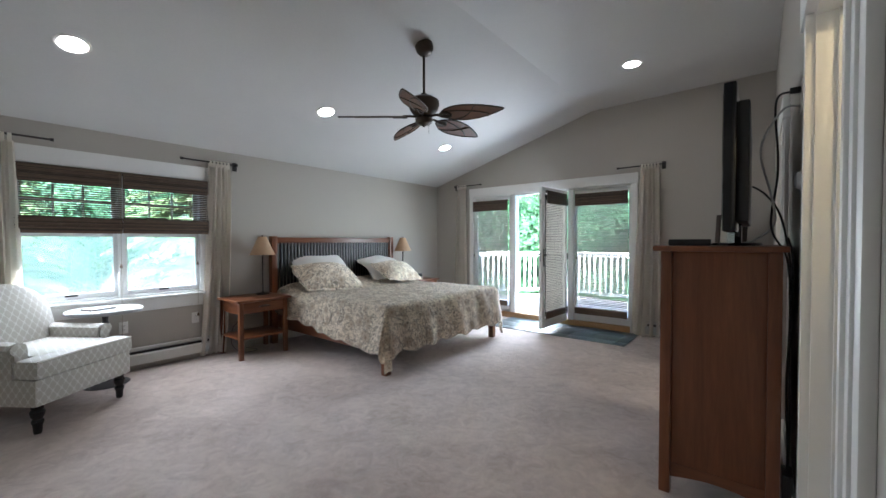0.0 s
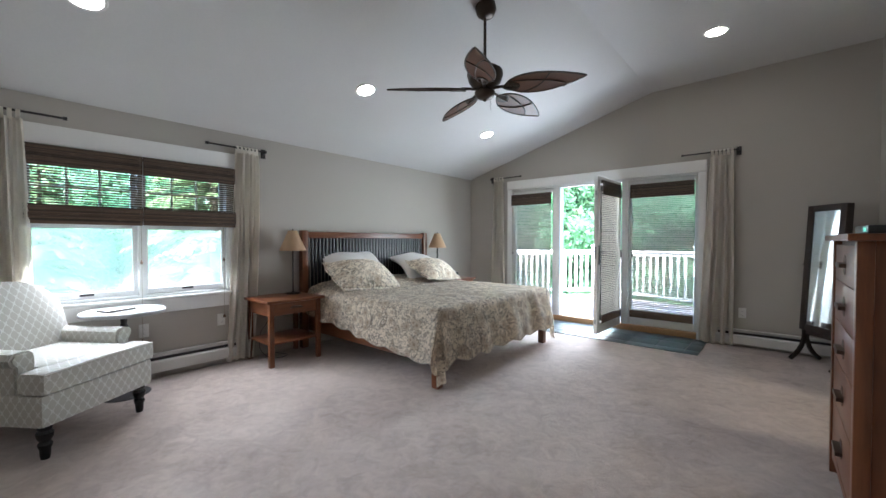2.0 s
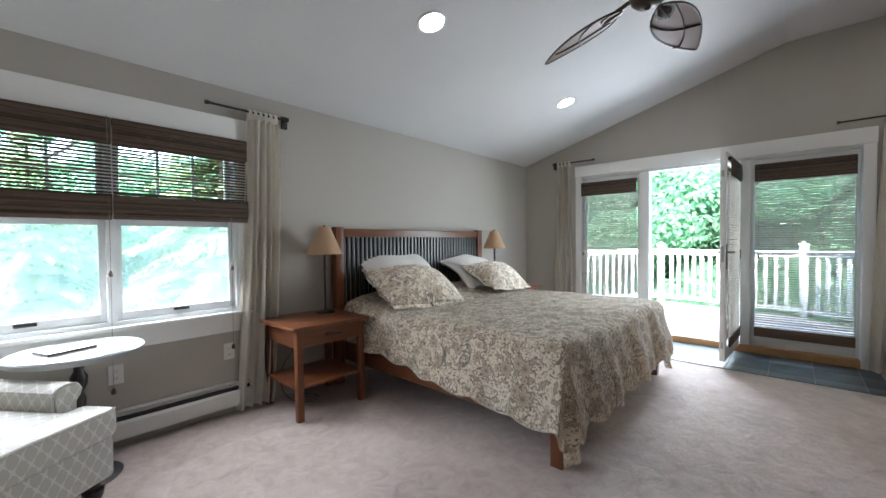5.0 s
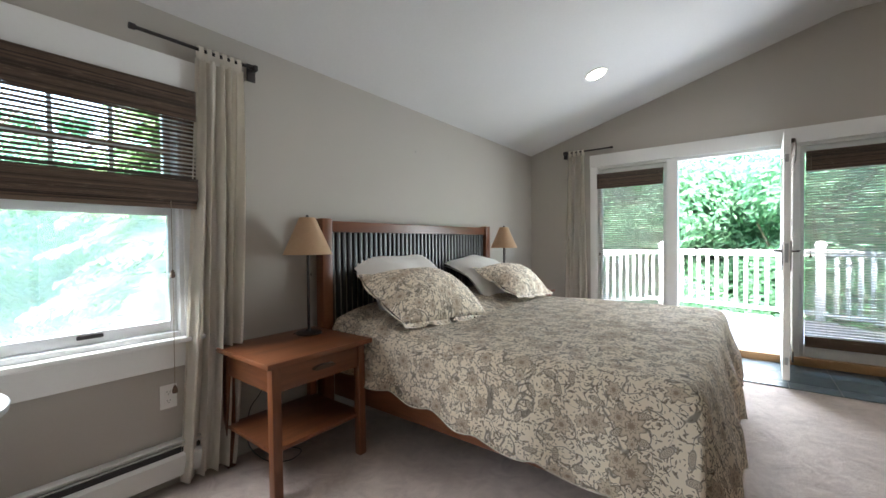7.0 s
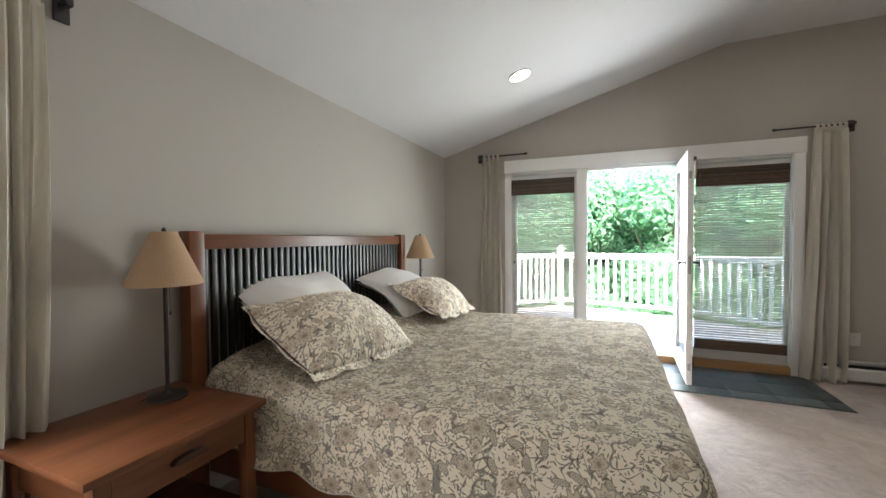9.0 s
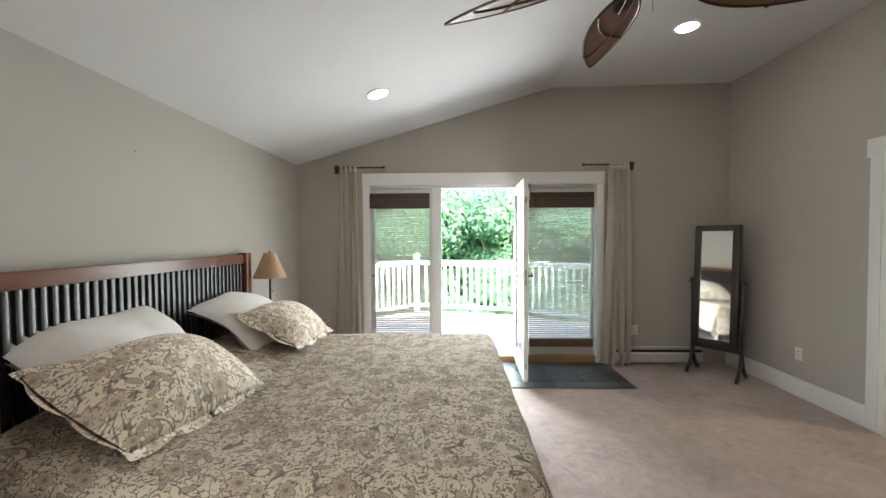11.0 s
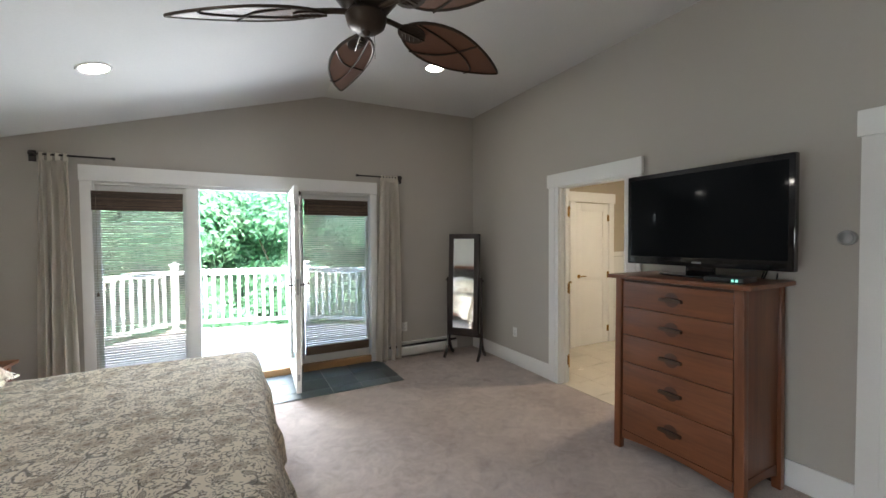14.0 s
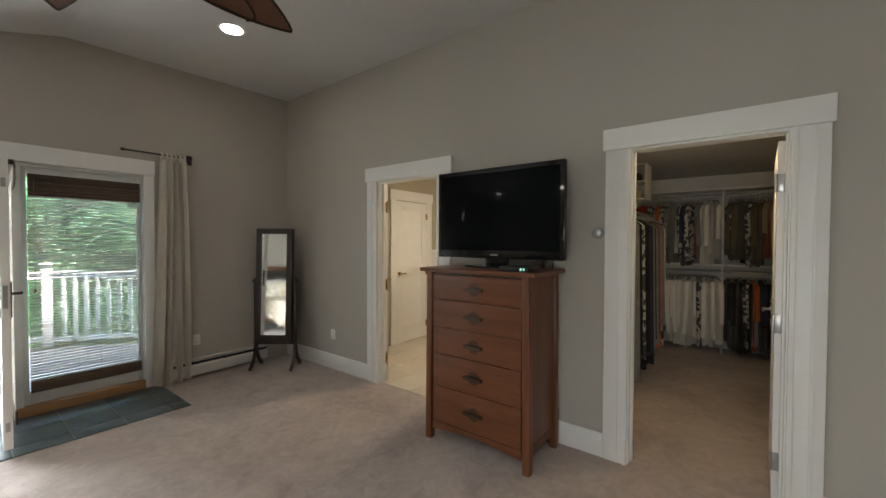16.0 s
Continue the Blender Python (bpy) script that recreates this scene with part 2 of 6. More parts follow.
def trellis_material(name):
    """Pale grey-beige upholstery with an off-white ogee trellis."""
    m, nodes, links, b = nodes_of(name)
    tc = nodes.new("ShaderNodeTexCoord")
    sep = nodes.new("ShaderNodeSeparateXYZ")
    links.new(tc.outputs["UV"], sep.inputs[0])
    pitch = 0.056
    du = calc(nodes, links, "PINGPONG", calc(nodes, links, "MULTIPLY_ADD", sep.outputs[1], 0.72, sep.outputs[0]), pitch / 2)
    dv = calc(nodes, links, "PINGPONG", calc(nodes, links, "MULTIPLY_ADD", sep.outputs[1], -0.72, sep.outputs[0]), pitch / 2)
    near = calc(nodes, links, "MINIMUM", du, dv)
    knot = calc(nodes, links, "MULTIPLY", calc(nodes, links, "MAXIMUM", du, dv), 0.22)
    line = calc(nodes, links, "SUBTRACT", 1.0, ramp_of(nodes, links, calc(nodes, links, "ADD", near, knot), 0.006, 0.0085))
    v = coords(nodes, links)
    n = noise_of(nodes, links, v, 300, 2)
    g0 = mixed(nodes, links, (0.45, 0.43, 0.385), (0.52, 0.495, 0.45), n)
    l0 = mixed(nodes, links, (0.60, 0.595, 0.56), (0.67, 0.66, 0.63), n)
    links.new(mixed(nodes, links, g0, l0, line), b.inputs["Base Color"])
    b.inputs["Roughness"].default_value = 0.85
    b.inputs["Sheen Weight"].default_value = 0.2
    b.inputs["Specular IOR Level"].default_value = 0.2
    bumped(nodes, links, b, n, 0.2, 0.0008)
    return m


def glass_material(name):
    m, nodes, links, b = nodes_of(name)
    nodes.remove(b)
    t, g, mx = nodes.new("ShaderNodeBsdfTransparent"), nodes.new("ShaderNodeBsdfGlossy"), nodes.new("ShaderNodeMixShader")
    t.inputs[0].default_value = (0.96, 0.98, 0.97, 1)
    g.inputs["Roughness"].default_value = 0.02
    fr = nodes.new("ShaderNodeFresnel")
    links.new(fr.outputs[0], mx.inputs[0])
    links.new(t.outputs[0], mx.inputs[1])
    links.new(g.outputs[0], mx.inputs[2])
    links.new(mx.outputs[0], nodes["Material Output"].inputs["Surface"])
    return m


def screen_material(name):
    """Fine insect mesh: mostly open, the rest pale grey fibre."""
    m, nodes, links, b = nodes_of(name)
    b.inputs["Base Color"].default_value = (0.62, 0.66, 0.65, 1)
    b.inputs["Roughness"].default_value = 0.8
    tl, t = nodes.new("ShaderNodeBsdfTranslucent"), nodes.new("ShaderNodeBsdfTransparent")
    tl.inputs[0].default_value = (0.70, 0.74, 0.68, 1)
    a, c = nodes.new("ShaderNodeMixShader"), nodes.new("ShaderNodeMixShader")
    a.inputs[0].default_value, c.inputs[0].default_value = 0.6, 0.28
    links.new(b.outputs[0], a.inputs[1])
    links.new(tl.outputs[0], a.inputs[2])
    links.new(t.outputs[0], c.inputs[1])
    links.new(a.outputs[0], c.inputs[2])
    links.new(c.outputs[0], nodes["Material Output"].inputs["Surface"])
    return m


def emit_material(name, color, power):
    m, nodes, links, b = nodes_of(name)
    b.inputs["Base Color"].default_value = (0.8, 0.8, 0.8, 1)
    b.inputs["Emission Color"].default_value = (*color, 1)
    b.inputs["Emission Strength"].default_value = power
    return m


def bamboo_material(name, dark, light):
    """Split bamboo, each slat of its own shade, with worn straw streaks along it."""
    m, nodes, links, b = nodes_of(name)
    g = nodes.new("ShaderNodeNewGeometry")
    streak = noise_of(nodes, links, coords(nodes, links, (7, 7, 60)), 1.6, 4, 0.7)
    s = calc(nodes, links, "ADD", calc(nodes, links, "MULTIPLY", g.outputs["Random Per Island"], 0.55), calc(nodes, links, "MULTIPLY", streak, 0.55))
    col = mixed(nodes, links, dark, light, ramp_of(nodes, links, s, 0.25, 0.95))
    worn = ramp_of(nodes, links, streak, 0.62, 0.74)
    col = mixed(nodes, links, col, (0.36, 0.27, 0.19), calc(nodes, links, "MULTIPLY", worn, 0.6))
    links.new(col, b.inputs["Base Color"])
    b.inputs["Roughness"].default_value = 0.5
    bumped(nodes, links, b, streak, 0.3, 0.002)
    return m


def leaf_material(name, dark, light, trans=0.35):
    m, nodes, links, b = nodes_of(name)
    g = nodes.new("ShaderNodeNewGeometry")
    col = mixed(nodes, links, dark, light, g.outputs["Random Per Island"])
    links.new(col, b.inputs["Base Color"])
    b.inputs["Roughness"].default_value = 0.6
    tr = nodes.new("ShaderNodeBsdfTranslucent")
    links.new(col, tr.inputs["Color"])
    mx = nodes.new("ShaderNodeMixShader")
    mx.inputs[0].default_value = trans
    links.new(b.outputs[0], mx.inputs[1])
    links.new(tr.outputs[0], mx.inputs[2])
    links.new(mx.outputs[0], nodes["Material Output"].inputs["Surface"])
    return m


WALL = plain("greige_wall_paint", (0.452, 0.420, 0.376), 0.75, vary=0.025, grain=160, bump=0.12, depth=0.0008, big=1.2)
BATH_WALL = plain("taupe_bath_paint", (0.42, 0.36, 0.27), 0.75, vary=0.03, grain=160, bump=0.1)
CEILING = plain("white_ceiling_plaster", (0.65, 0.64, 0.635), 0.9, vary=0.045, grain=60, bump=0.15, depth=0.002, big=1.0)
TRIM = plain("white_trim_paint", (0.80, 0.79, 0.77), 0.4, vary=0.025, grain=90, bump=0.06)
VINYL = plain("white_window_vinyl", (0.80, 0.81, 0.81), 0.4, vary=0.02, bump=0.03)
HEATER = plain("white_enamel_heater", (0.72, 0.71, 0.68), 0.45, vary=0.03, bump=0.04)
CARPET = carpet_material("mauve_beige_carpet", (0.315, 0.248, 0.217), (0.60, 0.50, 0.448))
BLACK = plain("black_plastic", (0.012, 0.012, 0.013), 0.35, vary=0.2, bump=0.05)
GLOSS = plain("gloss_black", (0.006, 0.006, 0.007), 0.08, vary=0.1, bump=0.0)
SCREEN = plain("dark_screen", (0.006, 0.007, 0.008), 0.07, vary=0.05, bump=0.0)
SCREEN.node_tree.nodes["Principled BSDF"].inputs["Specular IOR Level"].default_value = 0.06
CHERRY = wood("cherry_wood_upright", (0.094, 0.030, 0.012), (0.205, 0.072, 0.029), 2)
CHERRY_X = wood("cherry_wood_along_x", (0.094, 0.030, 0.012), (0.205, 0.072, 0.029), 0)
CHERRY_Y = wood("cherry_wood_along_y", (0.094, 0.030, 0.012), (0.205, 0.072, 0.029), 1)
PULL = wood("dark_walnut_pull", (0.03, 0.015, 0.009), (0.065, 0.034, 0.02), 1)
OAK = wood("honey_oak_sill", (0.36, 0.19, 0.08), (0.52, 0.30, 0.14), 0)
SLAT = plain("black_lacquered_slat", (0.016, 0.015, 0.015), 0.3, vary=0.2, bump=0.05)
ESPRESSO = wood("espresso_wood", (0.016, 0.009, 0.007), (0.034, 0.02, 0.015), 2, 0.35)
BRONZE = plain("oiled_bronze", (0.055, 0.040, 0.030), 0.42, 0.7, vary=0.25, grain=60)
RATTAN = plain("brown_fan_blade", (0.13, 0.055, 0.03), 0.45, vary=0.25, grain=120, bump=0.4, depth=0.002)
IRON = plain("dark_iron", (0.05, 0.045, 0.045), 0.45, 0.6, vary=0.2)
STEEL = plain("brushed_steel", (0.42, 0.42, 0.42), 0.35, 0.9, vary=0.1)
BRASS = plain("polished_brass", (0.72, 0.50, 0.20), 0.25, 0.95, vary=0.1)
BAMBOO = bamboo_material("brown_bamboo", (0.027, 0.016, 0.011), (0.160, 0.102, 0.068))
CORD = plain("beige_cord", (0.30, 0.25, 0.18), 0.8, vary=0.1)
LINEN = weave_material("cream_linen_curtain", (0.86, 0.81, 0.73), (0.93, 0.885, 0.81), 260, trans=0.22)
FLORAL = floral_material("floral_print_cotton")
TRELLIS = trellis_material("trellis_upholstery")
SHEET = weave_material("white_pillow_cotton", (0.82, 0.79, 0.76), (0.88, 0.86, 0.83), 400)
SHADE = weave_material("tan_paper_shade", (0.58, 0.39, 0.24), (0.68, 0.48, 0.315), 300, trans=0.3)
# cherry darkened to paint the shade inside the drawers' finger recesses
RECESS_SHADE = plain("cherry_recess_shade", (0.062, 0.023, 0.012), 0.5, vary=0.2)
HEM = plain("beige_hem_cord", (0.52, 0.47, 0.39), 0.9, vary=0.2)
WEAVE = weave_material("thin_bamboo_weave", (0.54, 0.51, 0.47), (0.70, 0.66, 0.61), 90, 0.7, trans=0.6)
SLATE = plain("blue_grey_slate", (0.075, 0.088, 0.092), 0.45, vary=0.35, grain=30, bump=0.5, depth=0.004, big=5, random_piece=0.35)
TILE = plain("cream_ceramic_tile", (0.62, 0.56, 0.46), 0.25, vary=0.06, grain=20, bump=0.05, random_piece=0.3)
WHITE_TILE = plain("white_wall_tile", (0.78, 0.77, 0.74), 0.2, vary=0.03, bump=0.03, random_piece=0.2)
GROUT = plain("grey_grout", (0.38, 0.36, 0.32), 0.9, vary=0.1)
DECK = wood("weathered_red_deck", (0.42, 0.32, 0.28), (0.60, 0.50, 0.46), 0, 0.7)
RAIL = plain("white_railing_paint", (0.80, 0.80, 0.79), 0.45, vary=0.03)
GLASS = glass_material("clear_glass")
MIRROR = plain("silvered_mirror", (0.86, 0.88, 0.88), 0.02, 1.0, vary=0.0, bump=0.0)
PORCELAIN = plain("white_plastic_plate", (0.76, 0.75, 0.72), 0.35, vary=0.03, bump=0.0)
INSECT_MESH = screen_material("insect_screen_mesh")
LAMP_ON = emit_material("lit_lamp_diffuser", (1.0, 0.94, 0.86), 2.6)
GREEN_LED = emit_material("green_digits", (0.1, 0.9, 0.6), 0.04)
PEWTER = plain("grey_metal_table", (0.33, 0.335, 0.33), 0.3, 0.4, vary=0.12, grain=25)
TABLE_TOP = plain("pale_polished_tabletop", (0.50, 0.50, 0.48), 0.18, 0.1, vary=0.06, grain=25)
BARK = plain("grey_brown_bark", (0.10, 0.075, 0.055), 0.9, vary=0.35, grain=25, bump=0.8, depth=0.02)
LEAF = leaf_material("green_leaves", (0.14, 0.285, 0.175), (0.24, 0.40, 0.26), 0.84)
NEEDLE = leaf_material("spruce_needles", (0.17, 0.25, 0.135), (0.27, 0.35, 0.20), 0.70)
LAWN = plain("lawn_green", (0.10, 0.165, 0.05), 0.95, vary=0.35, grain=8, bump=0.6, depth=0.05, big=0.3)

# ---- mesh helpers ----


def box(bm, lo, hi, bev=0.0, m=None):
    c = [(a + b) / 2 for a, b in zip(lo, hi)]
    s = [abs(b - a) for a, b in zip(lo, hi)]
    r = bmesh.ops.create_cube(bm, size=1, matrix=Matrix.Translation(c) @ Matrix.Diagonal((*s, 1)))
    vs = r["verts"]
    if bev:
        es = list({e for v in vs for e in v.link_edges})
        r2 = bmesh.ops.bevel(bm, geom=es, offset=bev, segments=2, profile=0.6, affect="EDGES")
        vs = r2["verts"]
    if m is not None:
        bmesh.ops.transform(bm, matrix=m, verts=vs)
    return vs


def cyl(bm, p0, p1, r0, r1=None, n=16):
    r1 = r0 if r1 is None else r1
    p0, p1 = Vector(p0), Vector(p1)
    d = p1 - p0
    m = Matrix.Translation((p0 + p1) / 2) @ d.to_track_quat("Z", "Y").to_matrix().to_4x4()
    return bmesh.ops.create_cone(bm, cap_ends=True, segments=n, radius1=r0, radius2=r1, depth=d.length, matrix=m)["verts"]


def lathe(bm, profile, n=24, m=None):
    """profile: (radius, height) from bottom to top, turned about the z axis."""
    m = m or Matrix()
    rings = []
    for r, z in profile:
        rings.append([bm.verts.new(m @ Vector((r * math.cos(2 * math.pi * i / n), r * math.sin(2 * math.pi * i / n), z))) for i in range(n)])
    for a, b in zip(rings, rings[1:]):
        for i in range(n):
            bm.faces.new((a[i], a[(i + 1) % n], b[(i + 1) % n], b[i]))
    bm.faces.new(rings[0][::-1])
    bm.faces.new(rings[-1])


def tube(bm, pts, r, n=8, taper=None):
    pts = [Vector(p) for p in pts]
    rings, up = [], None
    for i, p in enumerate(pts):
        d = (pts[min(i + 1, len(pts) - 1)] - pts[max(i - 1, 0)]).normalized()
        if up is None:
            up = d.orthogonal().normalized()
        up = (up - d * up.dot(d)).normalized()
        side = d.cross(up)
        rr = r if taper is None else r + (taper - r) * i / (len(pts) - 1)
        rings.append([bm.verts.new(p + rr * (math.cos(2 * math.pi * k / n) * up + math.sin(2 * math.pi * k / n) * side)) for k in range(n)])
    for a, b in zip(rings, rings[1:]):
        for k in range(n):
            bm.faces.new((a[k], a[(k + 1) % n], b[(k + 1) % n], b[k]))
    bm.faces.new(rings[0][::-1])
    bm.faces.new(rings[-1])


def spline(pts, steps=8):
    """A smooth curve through points."""
    pts = [Vector(p) for p in pts]
    out = []
    for i in range(len(pts) - 1):
        p0, p1, p2, p3 = pts[max(i - 1, 0)], pts[i], pts[i + 1], pts[min(i + 2, len(pts) - 1)]
        for k in range(steps):
            t = k / steps
            out.append(0.5 * ((2 * p1) + (p2 - p0) * t + (2 * p0 - 5 * p1 + 4 * p2 - p3) * t * t + (3 * p1 - p0 - 3 * p2 + p3) * t ** 3))
    return out + [pts[-1]]


def prism(bm, poly, lo, hi, axis):
    """Extrudes a polygon along an axis: 0, 1 or 2. The polygon's two numbers are the other axes in order."""
    def at(p, v):
        q = list(p)
        q.insert(axis, v)
        return bm.verts.new(q)
    a, b = [at(p, lo) for p in poly], [at(p, hi) for p in poly]
    n = len(poly)
    bm.faces.new(a)
    bm.faces.new(b[::-1])
    for i in range(n):
        bm.faces.new((a[i], b[i], b[(i + 1) % n], a[(i + 1) % n]))
    bmesh.ops.recalc_face_normals(bm, faces=bm.faces[:])


def box_uv(bm, scale=1.0, turn=0.0):
    uv = bm.loops.layers.uv.verify()
    c, s = math.cos(turn), math.sin(turn)
    bm.normal_update()
    for f in bm.faces:
        n = [abs(v) for v in f.normal]
        ax = n.index(max(n))
        for lp in f.loops:
            co = lp.vert.co
            a, b = [(co.y, co.z), (co.x, co.z), (co.x, co.y)][ax]
            lp[uv].uv = ((a * c - b * s) * scale, (a * s + b * c) * scale)


def mesh_of(name, bm, material, smooth=True):
    me = bpy.data.meshes.new(name)
    bm.to_mesh(me)
    bm.free()
    me.materials.append(material)
    if smooth:
        me.shade_smooth()
        me.set_sharp_from_angle(angle=radians(38))
    return me


def part(name, bm, material, parent, label="", smooth=True):
    ob = new(name, mesh_of(name, bm, material, smooth))
    ob.parent = parent
    return tagged(ob, label) if label else ob


def thing(name, m, label, category, group=""):
    """An Empty at a thing's base."""
    ob = new(name)
    ob.empty_display_size = 0.1
    ob.matrix_world = m
    return tagged(ob, label, category, group)


def solo(name, bm, material, m, label, category, group="", kind="", smooth=True):
    """A thing that is one mesh."""
    ob = new(name, mesh_of(name, bm, material, smooth))
    ob.matrix_world = m
    return tagged(ob, label, category, group, kind)


def structure(name, bm, material, label="", smooth=True):
    ob = new(name, mesh_of(name, bm, material, smooth))
    return tagged(ob, label, "", "", "structure")


def piece_box(parent, name, lo, hi, material, bev=0.0):
    bm = bmesh.new()
    box(bm, lo, hi, bev)
    return part(name, bm, material, parent)


# ---- the room ----
XL, XR, YB, YF = -4.735, 0.258, -0.6, 6.195
RIDGE_X, RIDGE_Z, EAVE_Z, FLAT_Z = -1.785, 3.182, 2.328, 3.215
T = 0.15


def roof_z(x):
    if x > RIDGE_X:
        return RIDGE_Z + (x - RIDGE_X) * (FLAT_Z - RIDGE_Z) / (XR - RIDGE_X)
    return EAVE_Z + (x - XL) * (RIDGE_Z - EAVE_Z) / (RIDGE_X - XL)


bm = bmesh.new()
box(bm, (XL - T, YB - T, -0.2), (XR + T, YF + T, 0.0))
structure("floor", bm, CARPET, "mauve-beige cut pile carpet with dents", False)

bm = bmesh.new()
prism(bm, [(XL - T, roof_z(XL) - 0.043), (RIDGE_X, RIDGE_Z), (XR + T, roof_z(XR + T)), (XR + T, RIDGE_Z + 0.18), (RIDGE_X - 0.02, RIDGE_Z + 0.15), (XL - T, roof_z(XL) + 0.11)], YB - T, YF + T, 1)
structure("ceiling", bm, CEILING, "white vaulted plaster ceiling", False)

WIN_Y0, WIN_Y1, WIN_Z0, WIN_Z1 = 0.63, 2.08, 0.73, 1.965
bm = bmesh.new()
top = EAVE_Z - 0.045
box(bm, (XL - T, YB - T, 0), (XL, WIN_Y0, top))
box(bm, (XL - T, WIN_Y1, 0), (XL, YF + T, top))
box(bm, (XL - T, WIN_Y0, 0), (XL, WIN_Y1, WIN_Z0))
box(bm, (XL - T, WIN_Y0, WIN_Z1), (XL, WIN_Y1, top))
prism(bm, [(XL - T, top), (XL, top), (XL, EAVE_Z)], YB - T, YF + T, 1)
structure("wall_west", bm, WALL, "greige painted wall", False)

DOOR_X0, DOOR_X1, DOOR_Z = -3.90, -1.22, 2.09
bm = bmesh.new()
for x0, x1, z0 in ((XL, DOOR_X0, 0), (DOOR_X0, RIDGE_X, DOOR_Z), (RIDGE_X, DOOR_X1, DOOR_Z), (DOOR_X1, XR, 0)):
    prism(bm, [(x0, z0), (x1, z0), (x1, roof_z(x1)), (x0, roof_z(x0))], YF, YF + T, 1)
structure("wall_north", bm, WALL, "greige painted gable wall", False)

bm = bmesh.new()
for x0, x1 in ((XL, RIDGE_X), (RIDGE_X, XR)):
    prism(bm, [(x0, 0), (x1, 0), (x1, roof_z(x1)), (x0, roof_z(x0))], YB - T, YB, 1)
structure("wall_south", bm, WALL, "greige painted wall", False)

BATH_Y0, BATH_Y1, CLO_Y0, CLO_Y1, OPEN_Z = 3.75, 4.51, 1.40, 2.16, 2.05
bm = bmesh.new()
W, J = 0.12, 0.0195
for y0, y1, z0 in ((YB - T, CLO_Y0 - J, 0), (CLO_Y0 - J, CLO_Y1 + J, OPEN_Z + 0.009), (CLO_Y1 + J, BATH_Y0 - J, 0), (BATH_Y0 - J, BATH_Y1 + J, OPEN_Z + 0.009), (BATH_Y1 + J, YF + T, 0)):
    box(bm, (XR, y0, z0), (XR + W, y1, FLAT_Z + 0.002))
structure("wall_east", bm, WALL, "greige painted wall", False)


# trim of the east wall: casings with a plain head board
def casing(name, y0, y1, z):
    """White flat casing round an opening of the east wall, with its jambs."""
    bm = bmesh.new()
    for a, b in ((y0 - 0.155, y0 - 0.02), (y1 + 0.02, y1 + 0.155)):
        box(bm, (XR - 0.022, a, 0), (XR, b, z + 0.012), 0.004)
        inner = b if a < y0 - 0.1 else a
        box(bm, (XR - 0.03, inner - 0.012, 0), (XR - 0.002, inner + 0.012, z + 0.010), 0.004)
        box(bm, (XR - 0.012, a + 0.045, 0), (XR - 0.028, a + 0.06, z + 0.008), 0.002)
    box(bm, (XR - 0.034, y0 - 0.17, z + 0.012), (XR, y1 + 0.17, z + 0.15), 0.005)
    box(bm, (XR - 0.004, y0 - 0.019, 0), (XR + W + 0.004, y0, z), 0.002)
    box(bm, (XR - 0.004, y1, 0), (XR + W + 0.004, y1 + 0.019, z), 0.002)
    box(bm, (XR - 0.004, y0 - 0.019, z), (XR + W + 0.004, y1 + 0.019, z + 0.018), 0.002)
    box(bm, (XR + 0.05, y0, 0), (XR + 0.085, y0 + 0.012, z), 0.002)
    box(bm, (XR + 0.05, y1 - 0.012, 0), (XR + 0.085, y1, z), 0.002)
    return structure(name, bm, TRIM, "white painted door casing with flat head")


casing("trim_bath_door", BATH_Y0, BATH_Y1, OPEN_Z - 0.01)
casing("trim_closet_door", CLO_Y0, CLO_Y1, OPEN_Z - 0.01)

for i, (y0, y1) in enumerate(((YB, CLO_Y0 - 0.157), (CLO_Y1 + 0.157, BATH_Y0 - 0.157), (BATH_Y1 + 0.157, YF))):
    bm = bmesh.new()
    box(bm, (XR - 0.018, y0, 0), (XR, y1, 0.165), 0.005)
    structure("baseboard_%d" % (i + 1), bm, TRIM, "white painted baseboard")


# heaters
def heater(m, length):
    """A hydronic baseboard heater: local x along the wall, y out of it."""
    th = thing("baseboard_heater", m, "white enamelled baseboard heater along the wall", "heater")
    bm = bmesh.new()
    box(bm, (0, 0, 0.03), (length, 0.008, 0.2), 0.002)
    box(bm, (0, 0, 0.19), (length, 0.05, 0.2), 0.003)
    part("back_panel", bm, HEATER, th)
    bm = bmesh.new()
    prism(bm, [(0.052, 0.035), (0.062, 0.035), (0.066, 0.128), (0.05, 0.143), (0.046, 0.14), (0.056, 0.125)], 0, length, 0)
    part("front_cover", bm, HEATER, th)
    bm = bmesh.new()
    box(bm, (0.005, 0.01, 0.055), (length - 0.005, 0.045, 0.165))
    part("fin_element", bm, BLACK, th, "dark finned heating element")
    bm = bmesh.new()
    prism(bm, [(0.035, 0.168), (0.056, 0.176), (0.056, 0.181), (0.035, 0.174)], 0, length, 0)
    part("damper", bm, HEATER, th)
    return th


heater(pose(XL, 2.12, 0.025, 0, 0, -90), 2.7)
heater(pose(-0.05, YF, 0, 0, 0, 180), 1.05)


# ---- the west window ----
def sash(bm, y0, y1, z0, z1, x, depth=0.035, stile=0.032, bottom=0.05, topr=0.04):
    box(bm, (x, y0, z0), (x + depth, y0 + stile, z1), 0.003)
    box(bm, (x, y1 - stile, z0), (x + depth, y1, z1), 0.003)
    box(bm, (x, y0 + stile, z0), (x + depth, y1 - stile, z0 + bottom), 0.003)
    box(bm, (x, y0 + stile, z1 - topr), (x + depth, y1 - stile, z1), 0.003)


